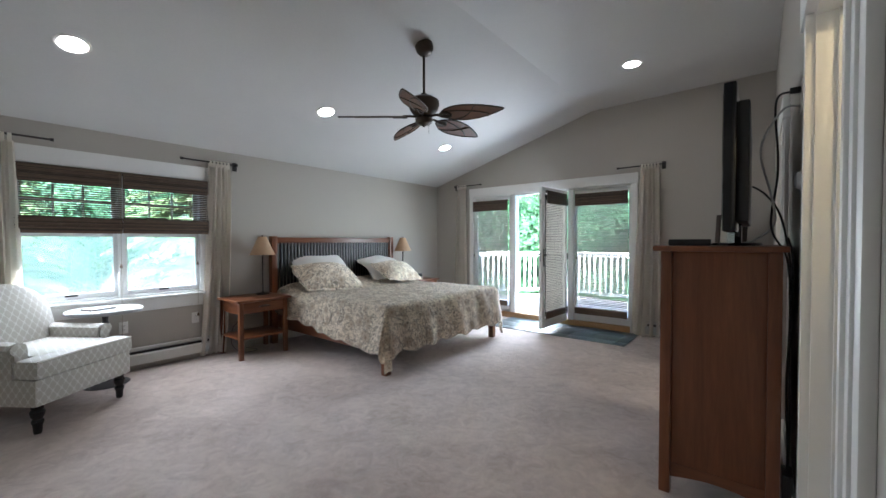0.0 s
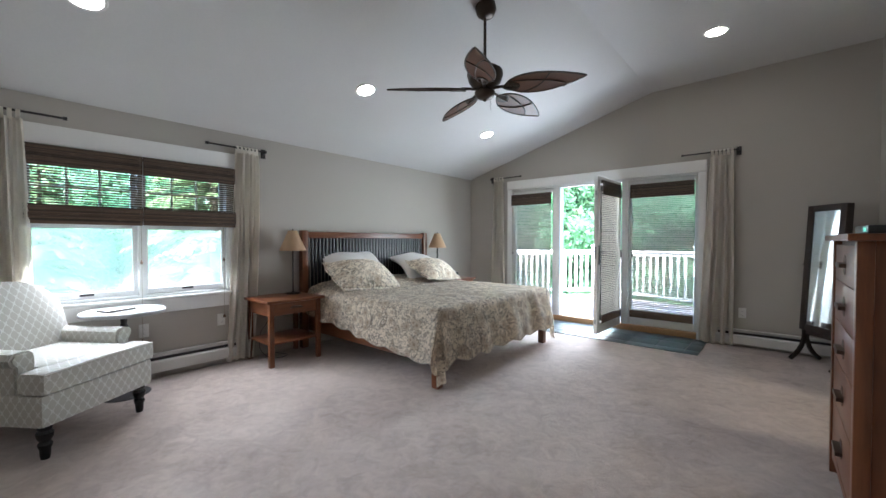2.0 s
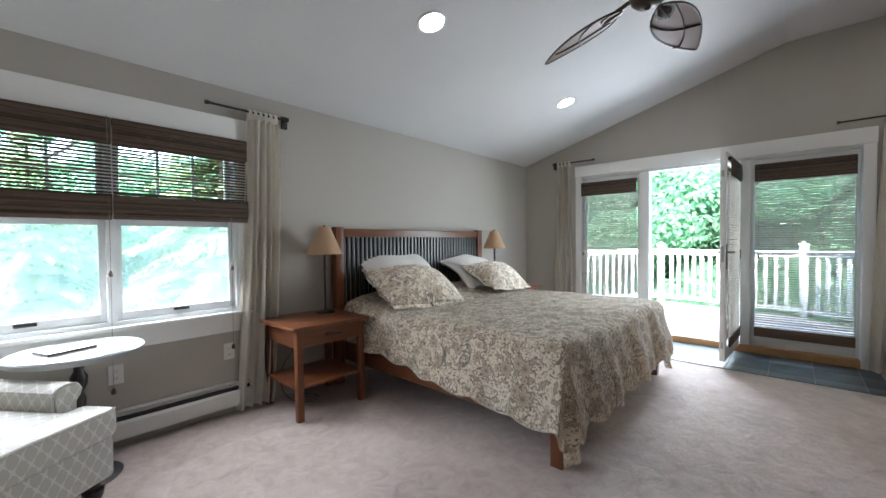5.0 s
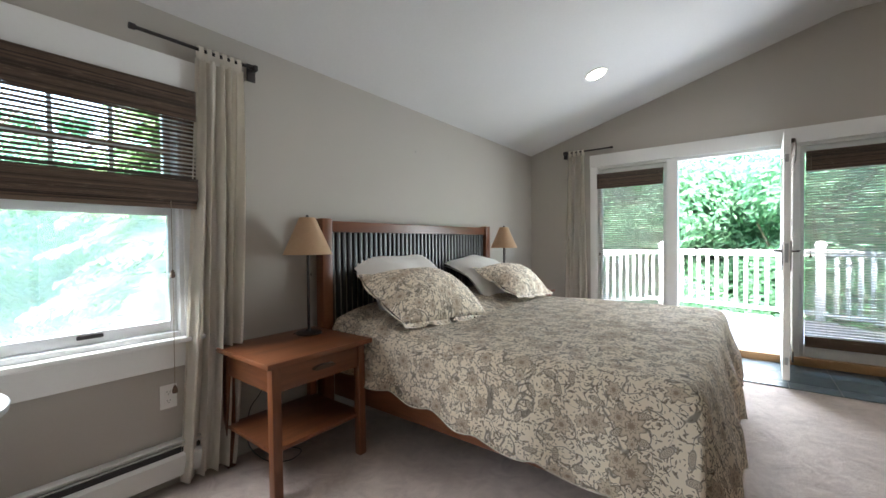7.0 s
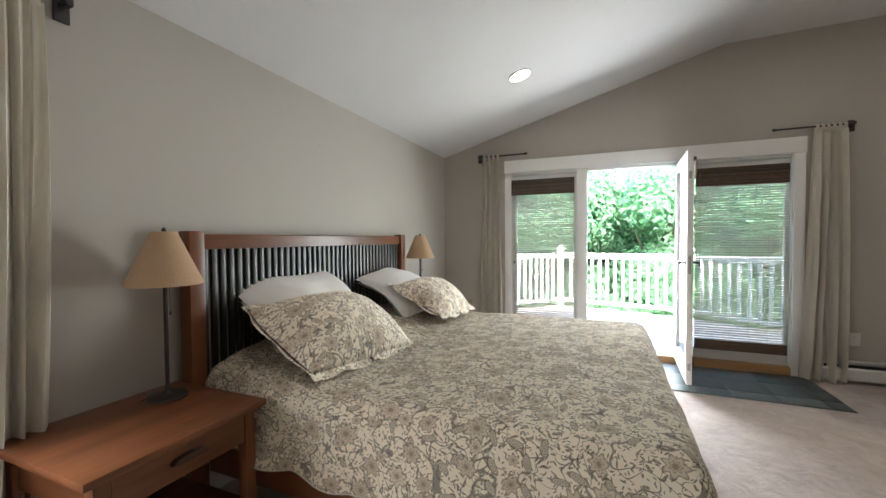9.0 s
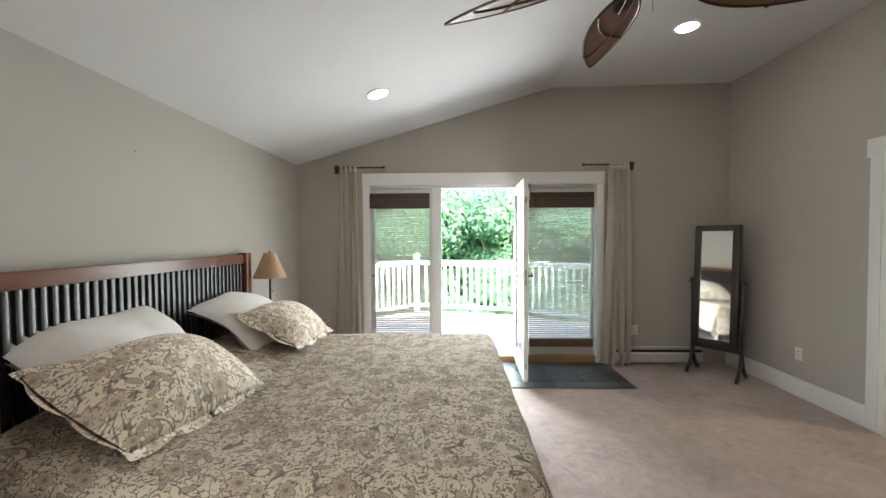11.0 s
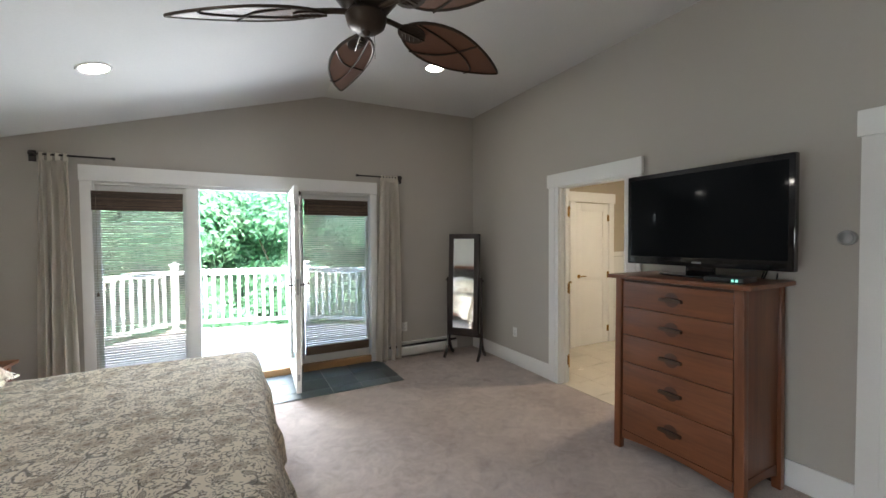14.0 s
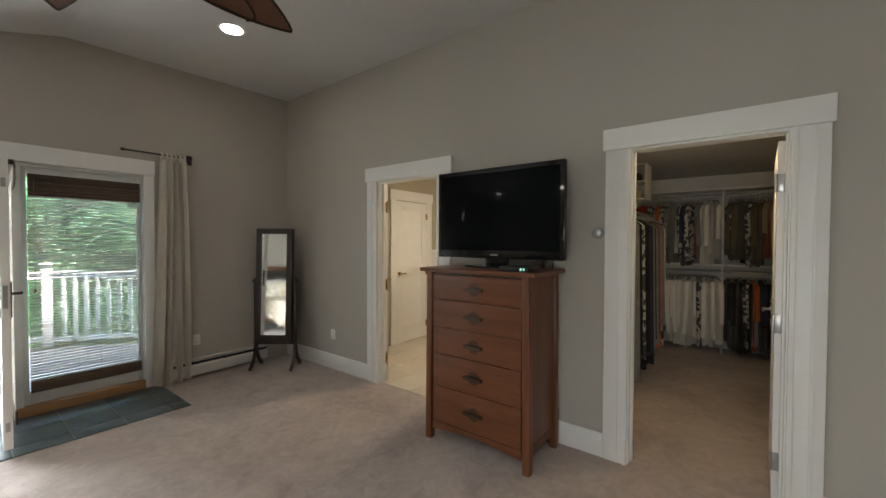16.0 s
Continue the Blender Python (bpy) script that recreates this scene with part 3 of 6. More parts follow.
win = tagged(new("window_1"), "white double-hung window pair with grilles in the upper sashes", "", "", "structure")
bm = bmesh.new()
xo = XL - T
box(bm, (xo, WIN_Y0, WIN_Z0), (XL, WIN_Y0 + 0.03, WIN_Z1), 0.002)
box(bm, (xo, WIN_Y1 - 0.03, WIN_Z0), (XL, WIN_Y1, WIN_Z1), 0.002)
box(bm, (xo, WIN_Y0 + 0.03, WIN_Z1 - 0.03), (XL, WIN_Y1 - 0.03, WIN_Z1), 0.002)
box(bm, (xo, WIN_Y0 + 0.03, WIN_Z0), (XL - 0.004, WIN_Y1 - 0.03, WIN_Z0 + 0.025), 0.002)
MID = (WIN_Y0 + WIN_Y1) / 2
box(bm, (xo, MID - 0.022, WIN_Z0 + 0.025), (XL + 0.004, MID + 0.022, WIN_Z1 - 0.03), 0.003)
part("window_frame", bm, VINYL, win)
for y0, y1 in ((WIN_Y0 + 0.03, MID - 0.022), (MID + 0.022, WIN_Y1 - 0.03)):
    bm = bmesh.new()
    sash(bm, y0, y1, WIN_Z0 + 0.027, 1.375, XL - 0.075)
    low = part("lower_sash", bm, VINYL, win)
    bm = bmesh.new()
    sash(bm, y0, y1, 1.345, WIN_Z1 - 0.032, XL - 0.125)
    up = part("upper_sash", bm, VINYL, win)
    bm = bmesh.new()
    a, b = y0 + 0.032, y1 - 0.032
    for k in (1, 2):
        c = a + (b - a) * k / 3
        box(bm, (XL - 0.116, c - 0.008, 1.39), (XL - 0.1, c + 0.008, WIN_Z1 - 0.07), 0.002)
    box(bm, (XL - 0.1161, a, 1.655), (XL - 0.0995, b, 1.671), 0.002)
    part("grille", bm, VINYL, up)
    for nm, z0, z1, x, own in (("lower_pane", 0.79, 1.34, XL - 0.06, low), ("upper_pane", 1.38, WIN_Z1 - 0.07, XL - 0.11, up)):
        bm = bmesh.new()
        box(bm, (x, a - 0.01, z0 - 0.01), (x + 0.006, b + 0.01, z1 + 0.01))
        part(nm, bm, GLASS, own, "clear glass pane", False).visible_shadow = False
    bm = bmesh.new()
    box(bm, (XL - 0.1085, a - 0.03, WIN_Z0 + 0.03), (XL - 0.1075, b + 0.03, 1.36))
    part("insect_screen", bm, INSECT_MESH, win, "pale insect screen outside the lower sash", False)
    bm = bmesh.new()
    yc = (y0 + y1) / 2
    box(bm, (XL - 0.085, yc - 0.035, 1.372), (XL - 0.045, yc + 0.035, 1.39), 0.006)
    cyl(bm, (XL - 0.06, yc, 1.388), (XL - 0.06, yc, 1.40), 0.012)
    part("sash_lock", bm, IRON, low, "dark metal sash lock")
    bm = bmesh.new()
    box(bm, (XL - 0.043, yc - 0.045, WIN_Z0 + 0.05), (XL - 0.028, yc + 0.045, WIN_Z0 + 0.068), 0.005)
    part("sash_lift", bm, IRON, low, "dark metal sash lift")
bm = bmesh.new()
box(bm, (XL, WIN_Y0 - 0.09, WIN_Z0 - 0.01), (XL + 0.016, WIN_Y0 + 0.012, WIN_Z1), 0.004)
box(bm, (XL, WIN_Y1 - 0.012, WIN_Z0 - 0.01), (XL + 0.016, WIN_Y1 + 0.09, WIN_Z1), 0.004)
box(bm, (XL, WIN_Y0 - 0.10, WIN_Z1), (XL + 0.022, WIN_Y1 + 0.10, 2.115), 0.004)
part("window_casing", bm, TRIM, win)
bm = bmesh.new()
box(bm, (XL - 0.02, WIN_Y0 - 0.11, 0.706), (XL + 0.05, WIN_Y1 + 0.11, 0.73), 0.006)
box(bm, (XL, WIN_Y0 - 0.09, 0.585), (XL + 0.018, WIN_Y1 + 0.09, 0.706), 0.004)
part("window_sill", bm, TRIM, win)


def bamboo_blind(m, w, top, open_to, bottom, stack, seed, valance=0.16, pitch=0.0095, cord_drop=0.0, fine=0.0052, weave=WEAVE):
    """A woven bamboo roman shade; local x along its width, y into the room, z up."""
    rng = random.Random(seed)
    th = thing("bamboo_blind", m, "brown woven bamboo roman blind hung over the glass", "blind", "bamboo blinds")

    def slats(z0, z1, y, step, h, jitter):
        bm = bmesh.new()
        z = z0
        while z < z1:
            hh = h * rng.uniform(0.92, 1.08)
            dy = rng.uniform(-jitter, jitter)
            tilt = rng.uniform(-0.0003, 0.0003)
            seg = 4
            rows = []
            for k in range(seg + 1):
                x = w * k / seg
                zz = z + tilt * k + rng.uniform(-0.0006, 0.0006)
                rows.append([bm.verts.new((x, y + dy, zz)), bm.verts.new((x, y + dy + 0.002, zz)), bm.verts.new((x, y + dy + 0.002, zz + hh)), bm.verts.new((x, y + dy, zz + hh))])
            for a, b in zip(rows, rows[1:]):
                for k in range(4):
                    bm.faces.new((a[k], b[k], b[(k + 1) % 4], a[(k + 1) % 4]))
            bm.faces.new(rows[0])
            bm.faces.new(rows[-1][::-1])
            z += step * rng.uniform(0.97, 1.03)
        bmesh.ops.recalc_face_normals(bm, faces=bm.faces[:])
        return bm

    tagged(part("valance", slats(top - valance, top - 0.004, 0.03, 0.0066, 0.0062, 0.004), BAMBOO, th, "dense bamboo valance"), kind="stuff")
    bm = bmesh.new()
    box(bm, (0, 0.0, top - 0.035), (w, 0.022, top), 0.003)
    box(bm, (0.002, 0.0235, top - valance + 0.004), (w - 0.002, 0.0255, top - 0.002))
    part("headrail", bm, BAMBOO, th)
    tagged(part("open_weave", slats(open_to, top - valance + 0.02, 0.012, pitch, fine, 0.001), weave, th, "thin see-through bamboo slats"), kind="stuff")
    if stack:
        for k in range(4):
            bmx = slats(bottom + 0.012 * k, open_to + 0.012 - 0.012 * (3 - k) * 0.5, 0.010 + 0.009 * k, 0.0068, 0.0064, 0.003)
            tagged(part("gathered_fold", bmx, BAMBOO, th, "gathered folds of the bamboo blind"), kind="stuff")
    bm = bmesh.new()
    box(bm, (0, 0.010, bottom - 0.004), (w, 0.022, bottom + (0.11 if stack else 0.09)), 0.003)
    part("bottom_bar", bm, BAMBOO, th)
    bm = bmesh.new()
    for k in range(1, int(w / 0.16) + 1):
        x = w * k / (int(w / 0.16) + 1)
        tube(bm, [(x, 0.0155, bottom), (x, 0.0155, top - valance)], 0.0008, 4)
    tagged(part("binding_threads", bm, CORD, th), kind="stuff")
    if cord_drop:
        bm = bmesh.new()
        x = w - 0.035
        tube(bm, [(x, 0.04, top - 0.05), (x, 0.042, top - 0.05 - cord_drop)], 0.0014, 5)
        part("pull_cord", bm, CORD, th)
        bm = bmesh.new()
        lathe(bm, [(0.002, 0.035), (0.006, 0.03), (0.011, 0.008), (0.010, 0.0), (0.004, -0.004)], 10, Matrix.Translation((x, 0.042, top - 0.07 - cord_drop)))
        part("cord_tassel", bm, BAMBOO, th)
    return th


# local x runs along -y on the west wall when turned by -90; y then points to +x
bamboo_blind(pose(XL + 0.024, 2.118, 0, 0, 0, -90), 0.755, 1.957, 1.50, 1.372, True, 3, 0.15, 0.020, 0.0, 0.0115, BAMBOO)
bamboo_blind(pose(XL + 0.024, 1.357, 0, 0, 0, -90), 0.71, 1.957, 1.50, 1.368, True, 4, 0.15, 0.020, 0.0, 0.0115, BAMBOO)
for y, z0, z1 in ((2.0, 0.50, 1.40), (1.34, 0.37, 1.97)):
    th = thing("blind_cord", pose(XL + 0.06, y, 0), "thin beige blind cord with wooden tassels", "cord", "blind cords")
    bm = bmesh.new()
    tube(bm, [(0, 0, z0), (0.002, 0.001, (z0 + z1) / 2), (0, 0, z1)], 0.0014, 5)
    part("cord", bm, CORD, th)
    for z in (z0, 1.06):
        bm = bmesh.new()
        lathe(bm, [(0.003, -0.03), (0.011, -0.027), (0.0115, -0.012), (0.006, 0.004), (0.002, 0.01)], 10, Matrix.Translation((0, 0, z)))
        part("tassel", bm, BAMBOO, th)


def curtain(m, w, h, folds, seed, splay=0.06, tabs=6, drift_to=0.0):
    """A tab-top linen curtain drawn aside; local x along the wall, y into the room, hung from z = h."""
    rng = random.Random(seed)
    th = thing("curtain", m, "cream linen tab-top curtain gathered to the side of the opening", "curtain", "linen curtains")
    bm = bmesh.new()
    n, rows = folds * 10, 26
    ph = [rng.uniform(0, 6.28) for _ in range(folds + 1)]
    grid = []
    for j in range(rows + 1):
        t = j / rows
        z = h - 0.045 - t * (h - 0.055)
        row = []
        for i in range(n + 1):
            u = i / n
            f = u * folds
            k = int(min(f, folds - 1))
            amp = (0.021 + 0.015 * t) * (0.7 + 0.6 * abs(math.sin(ph[k])))
            drift = 0.35 * math.sin(ph[k] + 2.2 * t)
            y = 0.055 + amp * math.sin(2 * math.pi * f + drift) + 0.25 * amp * math.sin(4 * math.pi * f + ph[k]) + 0.012 * math.sin(3 * t + ph[k])
            x = (u - 0.5) * w * (0.86 + splay / w * (0.2 * math.sin(2.5 * t) + t)) + 0.010 * math.sin(2 * math.pi * f * 0.5 + 3 * t + ph[k])
            row.append(bm.verts.new((x + drift_to * t * t, y + 0.014 * t, z + 0.004 * math.sin(7 * u + seed))))
        grid.append(row)
    for a, b in zip(grid, grid[1:]):
        for i in range(n):
            bm.faces.new((a[i], b[i], b[i + 1], a[i + 1]))
    bmesh.ops.solidify(bm, geom=bm.faces[:], thickness=0.003)
    part("drape", bm, LINEN, th)
    for k in range(tabs):
        x = (-0.5 + (k + 0.5) / tabs) * w * 0.82
        bm = bmesh.new()
        pts = [(0.035, h - 0.06), (0.030, h - 0.01), (0.036, h + 0.014), (0.05, h + 0.02), (0.064, h + 0.014), (0.07, h - 0.01), (0.065, h - 0.06)]
        vs = [[bm.verts.new((x + s, y, z)) for y, z in pts] for s in (-0.012, 0.012)]
        for i in range(len(pts) - 1):
            bm.faces.new((vs[0][i], vs[0][i + 1], vs[1][i + 1], vs[1][i]))
        bmesh.ops.solidify(bm, geom=bm.faces[:], thickness=0.002)
        part("tab", bm, LINEN, th)
    return th


def curtain_rod(m, length, bracket_at):
    """A short square-bracket iron rod; local x along the wall, y into the room."""
    th = thing("curtain_rod", m, "short dark iron curtain rod on a square wall bracket", "curtain rod", "curtain rods")
    bm = bmesh.new()
    cyl(bm, (0, 0.05, 0), (length, 0.05, 0), 0.0085, n=12)
    part("rod", bm, IRON, th)
    bm = bmesh.new()
    e = length if bracket_at == 0 else 0
    cyl(bm, (e - 0.012, 0.05, 0), (e + 0.012, 0.05, 0), 0.014, n=12)
    part("finial", bm, IRON, th)
    bm = bmesh.new()
    b = 0 if bracket_at == 0 else length
    box(bm, (b - 0.024, 0.0, -0.062), (b + 0.024, 0.012, 0.036), 0.003)
    box(bm, (b - 0.011, 0.0, -0.014), (b + 0.011, 0.068, 0.016), 0.003)
    part("bracket", bm, IRON, th)
    return th


curtain_rod(pose(XL, 2.425, 2.18, 0, 0, -90), 0.56, 0)
curtain_rod(pose(XL, 0.88, 2.175, 0, 0, -90), 0.56, 1)
curtain_rod(pose(-3.70, YF, 2.285, 0, 0, 180), 0.56, 1)
curtain_rod(pose(-0.855, YF, 2.295, 0, 0, 180), 0.56, 0)
curtain(pose(XL, 2.238, 0.015, 0, 0, -90), 0.275, 2.165, 5, 11, 0.03, 6, 0.09)
curtain(pose(XL, 0.53, 0, 0, 0, -90), 0.30, 2.165, 4, 12)
curtain(pose(-4.11, YF, 0, 0, 0, 180), 0.26, 2.285, 4, 13, 0.03, 4)
curtain(pose(-1.01, YF, 0, 0, 0, 180), 0.28, 2.295, 4, 14, 0.08, 6, 0.04)

# ---- the glazed deck door ----
bm = bmesh.new()
box(bm, (DOOR_X0 - 0.055, YF - 0.022, 0), (DOOR_X0 + 0.03, YF, DOOR_Z - 0.012), 0.004)
box(bm, (DOOR_X1 - 0.03, YF - 0.022, 0), (DOOR_X1 + 0.055, YF, DOOR_Z - 0.012), 0.004)
box(bm, (DOOR_X0 - 0.06, YF - 0.03, DOOR_Z - 0.012), (DOOR_X1 + 0.06, YF, 2.222), 0.005)
structure("trim_deck_door", bm, TRIM, "white casing round the deck doors")
P1, P2, P3 = -3.165, -3.04, -2.145   # post edges of the door's opening
P4 = -2.05
deck_door = tagged(new("door_1"), "white three-panel glazed deck door set, centre leaf open inward", "", "", "structure")
bm = bmesh.new()
F0, F1 = YF + 0.01, YF + T - 0.02
box(bm, (DOOR_X0, F0, 0.085), (DOOR_X0 + 0.035, F1, DOOR_Z), 0.003)
box(bm, (DOOR_X1 - 0.035, F0, 0.085), (DOOR_X1, F1, DOOR_Z), 0.003)
box(bm, (DOOR_X0 + 0.035, F0, DOOR_Z - 0.04), (DOOR_X1 - 0.035, F1, DOOR_Z), 0.003)
box(bm, (P1 + 0.02, F0 - 0.006, 0.085), (P2, F1, DOOR_Z - 0.04), 0.004)
box(bm, (P3, F0 - 0.006, 0.085), (P4 - 0.01, F1, DOOR_Z - 0.04), 0.004)
part("door_frame", bm, TRIM, deck_door)
bm = bmesh.new()
box(bm, (DOOR_X0, YF - 0.012, 0.0), (DOOR_X1, YF + T + 0.03, 0.084), 0.004)
part("threshold", bm, OAK, deck_door, "honey oak threshold board")


def glazed(x0, x1, z0, z1, y, d, bm, stile=0.075, bottom=0.11, topr=0.085):
    box(bm, (x0, y, z0), (x0 + stile, y + d, z1), 0.004)
    box(bm, (x1 - stile, y, z0), (x1, y + d, z1), 0.004)
    box(bm, (x0 + stile, y, z0), (x1 - stile, y + d, z0 + bottom), 0.004)
    box(bm, (x0 + stile, y, z1 - topr), (x1 - stile, y + d, z1), 0.004)
    return (x0 + stile - 0.008, z0 + bottom - 0.008, x1 - stile + 0.008, z1 - topr + 0.008)


for x0, x1 in ((DOOR_X0 + 0.035, P1 + 0.02), (P4 - 0.01, DOOR_X1 - 0.035)):
    bm = bmesh.new()
    g = glazed(x0, x1, 0.085, DOOR_Z - 0.04, YF + 0.045, 0.045, bm, 0.036, 0.11, 0.06)
    fixed = part("fixed_panel", bm, TRIM, deck_door)
    bm = bmesh.new()
    box(bm, (g[0], YF + 0.064, g[1]), (g[2], YF + 0.070, g[3]))
    part("pane", bm, GLASS, fixed, "clear glass pane", False).visible_shadow = False

LEAF_W, LEAF_H = 0.83, 1.96
leaf = thing("glazed_door_leaf", pose(P3 - 0.005, YF + 0.005, 0.075, 0, 0, -92.5), "white glazed door leaf standing open with bamboo blind", "door")
bm = bmesh.new()
g = glazed(0, LEAF_W, 0, LEAF_H, -0.045, 0.045, bm, 0.085, 0.13, 0.09)
part("leaf_frame", bm, TRIM, leaf)
bm = bmesh.new()
box(bm, (g[0], -0.026, g[1]), (g[2], -0.020, g[3]))
part("pane", bm, GLASS, leaf, "clear glass pane", False).visible_shadow = False
for side in (-1, 1):
    y = -0.045 if side < 0 else 0.0
    bm = bmesh.new()
    box(bm, (LEAF_W - 0.062, y, 0.86), (LEAF_W - 0.032, y + side * 0.008, 1.10), 0.004)
    cyl(bm, (LEAF_W - 0.047, y, 1.02), (LEAF_W - 0.047, y + side * 0.05, 1.02), 0.009)
    tube(bm, spline([(LEAF_W - 0.047, y + side * 0.05, 1.02), (LEAF_W - 0.09, y + side * 0.055, 1.022), (LEAF_W - 0.15, y + side * 0.05, 1.015)], 5), 0.008, 8, 0.006)
    part("lever_handle", bm, IRON, leaf, "dark bronze lever handle")
for z0, z1 in ((0.93, 1.08), (0.12, 0.18), (1.72, 1.78)):
    bm = bmesh.new()
    box(bm, (LEAF_W, -0.034, z0), (LEAF_W + 0.003, -0.012, z1), 0.001)
    part("latch_plate", bm, STEEL, leaf, "steel latch plate")
for z in (0.16, 0.98, 1.8):
    bm = bmesh.new()
    cyl(bm, (-0.006, 0.008, z - 0.05), (-0.006, 0.008, z + 0.05), 0.008, n=10)
    box(bm, (-0.004, 0.0, z - 0.05), (0.03, 0.003, z + 0.05))
    part("hinge", bm, IRON, leaf)

bamboo_blind(pose(-3.172, YF - 0.004, 0, 0, 0, 180), 0.70, 1.99, 0.30, 0.19, False, 5, 0.18, 0.0235, 0.9, 0.0182)
bamboo_blind(pose(-1.285, YF - 0.004, 0, 0, 0, 180), 0.74, 1.99, 0.29, 0.20, False, 6, 0.18, 0.0235, 0.9, 0.0182)
# the leaf's blind hangs on the side that faced the room when shut
bamboo_blind(leaf.matrix_world @ pose(0.10, 0.003, -0.075), 0.64, 1.99, 0.30, 0.20, False, 7, 0.18, 0.0235, 0.0, 0.0165)

# slate landing
slate = tagged(new("slate_floor"), "blue-grey slate tiles inside the deck door", "", "", "structure")
bm = bmesh.new()
box(bm, (-3.10, 5.40, 0.0005), (-1.13, YF - 0.014, 0.004))
part("grout", bm, GROUT, slate, "", False)

# ---- deck and railing ----
PL, PR = Vector((-3.64, 9.45, 0)), Vector((-1.60, 8.90, 0))
QL, QR = Vector((-5.9, 7.2, 0)), Vector((0.9, 6.9, 0))


def railing(a, b, z, name="deck_railing"):
    """White square-baluster railing between two points."""
    d = b - a
    length = d.length
    th = thing(name, Matrix.Translation((a.x, a.y, z)) @ Matrix.Rotation(math.atan2(d.y, d.x), 4, "Z"), "white painted wooden deck railing with square balusters", "railing", "deck railings")
    bm = bmesh.new()
    box(bm, (0.05, -0.045, 0.975), (length - 0.05, 0.045, 1.01), 0.006)
    box(bm, (0.05, -0.02, 0.915), (length - 0.05, 0.02, 0.975), 0.004)
    part("top_rail", bm, RAIL, th)
    bm = bmesh.new()
    box(bm, (0.05, -0.022, 0.08), (length - 0.05, 0.022, 0.14), 0.004)
    part("bottom_rail", bm, RAIL, th)
    n = int(length / 0.125)
    shared = None
    for k in range(n):
        x = (k + 0.5) * length / n
        if not 0.07 < x < length - 0.07:
            continue
        if shared is None:
            bm = bmesh.new()
            box(bm, (-0.019, -0.019, 0.1401), (0.019, 0.019, 0.9149), 0.003)
            shared = mesh_of("baluster", bm, RAIL)
        ob = new("baluster", shared)
        ob.parent = th
        ob.location = (x, 0, 0)
    return th


def deck_post(p, z):
    th = thing("deck_post", pose(p.x, p.y, z), "white square deck post with a pyramid cap", "post", "deck posts")
    bm = bmesh.new()
    box(bm, (-0.05, -0.05, 0), (0.05, 0.05, 1.08), 0.004)
    part("shaft", bm, RAIL, th)
    bm = bmesh.new()
    box(bm, (-0.065, -0.065, 1.08), (0.065, 0.065, 1.11), 0.006)
    lathe(bm, [(0.075, 1.11), (0.012, 1.145)], 4, Matrix.Rotation(radians(45), 4, "Z"))
    part("cap", bm, RAIL, th)


DZ = 0.02
for a, b in ((PL, PR), (QL, PL), (PR, QR)):
    railing(a, b, DZ)
for p in (PL, PR):
    deck_post(p, DZ)


def inside_deck(x):
    """How far the deck reaches from the house at x."""
    if x < PL.x:
        return QL.y + (x - QL.x) * (PL.y - QL.y) / (PL.x - QL.x)
    if x < PR.x:
        return PL.y + (x - PL.x) * (PR.y - PL.y) / (PR.x - PL.x)
    return PR.y + (x - PR.x) * (QR.y - PR.y) / (QR.x - PR.x)


deck = tagged(new("deck_floor"), "weathered red-brown wooden deck boards", "", "", "structure")
# boards run along the wall, each cut to the deck's outline
yb = YF + T + 0.04
while yb < 9.5:
    y1 = yb + 0.134
    xs = [x / 50 for x in range(int(QL.x * 50), int(QR.x * 50) + 1) if inside_deck(x / 50) + 0.08 > (yb + y1) / 2]
    if xs:
        piece_box(deck, "deck_board", (min(xs), yb, DZ - 0.045), (max(xs), y1, DZ - 0.012), DECK)
    yb += 0.14
bm = bmesh.new()
for y in (6.6, 7.6, 8.6):
    box(bm, (-5.6, y, DZ - 0.25), (0.6, y + 0.05, DZ - 0.046))
part("joists", bm, DECK, deck)
for x, y in ((-3.6, 9.2), (-1.7, 8.7), (-5.3, 7.4), (0.4, 7.1)):
    bm = bmesh.new()
    box(bm, (x - 0.07, y - 0.07, -3.2), (x + 0.07, y + 0.07, DZ - 0.05), 0.005)
    part("support_post", bm, DECK, deck)

# ---- bed ----
BY0, BY1 = 2.85, 4.90
bed = thing("bed", pose(0, 0, 0), "cherry platform bed with a black slatted headboard", "bed")
HX = -4.66
HB0 = BY0 - 0.04
for y in (HB0, BY1 - 0.075):
    bm = bmesh.new()
    box(bm, (HX - 0.03, y, 0), (HX + 0.045, y + 0.075, 1.352), 0.006)
    part("headboard_post", bm, CHERRY, bed)
bm = bmesh.new()
box(bm, (HX - 0.015, HB0 + 0.075, 1.265), (HX + 0.025, BY1 - 0.075, 1.338), 0.005)
part("headboard_top_rail", bm, CHERRY_Y, bed)
bm = bmesh.new()
box(bm, (HX - 0.012, HB0 + 0.075, 0.48), (HX + 0.022, BY1 - 0.075, 0.60), 0.005)
part("headboard_bottom_rail", bm, CHERRY_Y, bed)
n = 40
shared = None
for k in range(n):
    y = HB0 + 0.075 + (k + 0.5) * (BY1 - HB0 - 0.15) / n
    if shared is None:
        bm = bmesh.new()
        box(bm, (-0.009, -0.0135, 0.601), (0.011, 0.0135, 1.264), 0.003)
        shared = mesh_of("headboard_slat", bm, SLAT)
    ob = new("headboard_slat", shared)
    ob.parent = bed
    ob.location = (HX, y, 0)
for y in (BY0 + 0.035, BY1 - 0.065):
    bm = bmesh.new()
    box(bm, (HX + 0.045, y, 0.20), (-2.62, y + 0.03, 0.36), 0.004)
    part("side_rail", bm, CHERRY_X, bed)
bm = bmesh.new()
box(bm, (-2.65, BY0 + 0.065, 0.20), (-2.62, BY1 - 0.065, 0.36), 0.004)
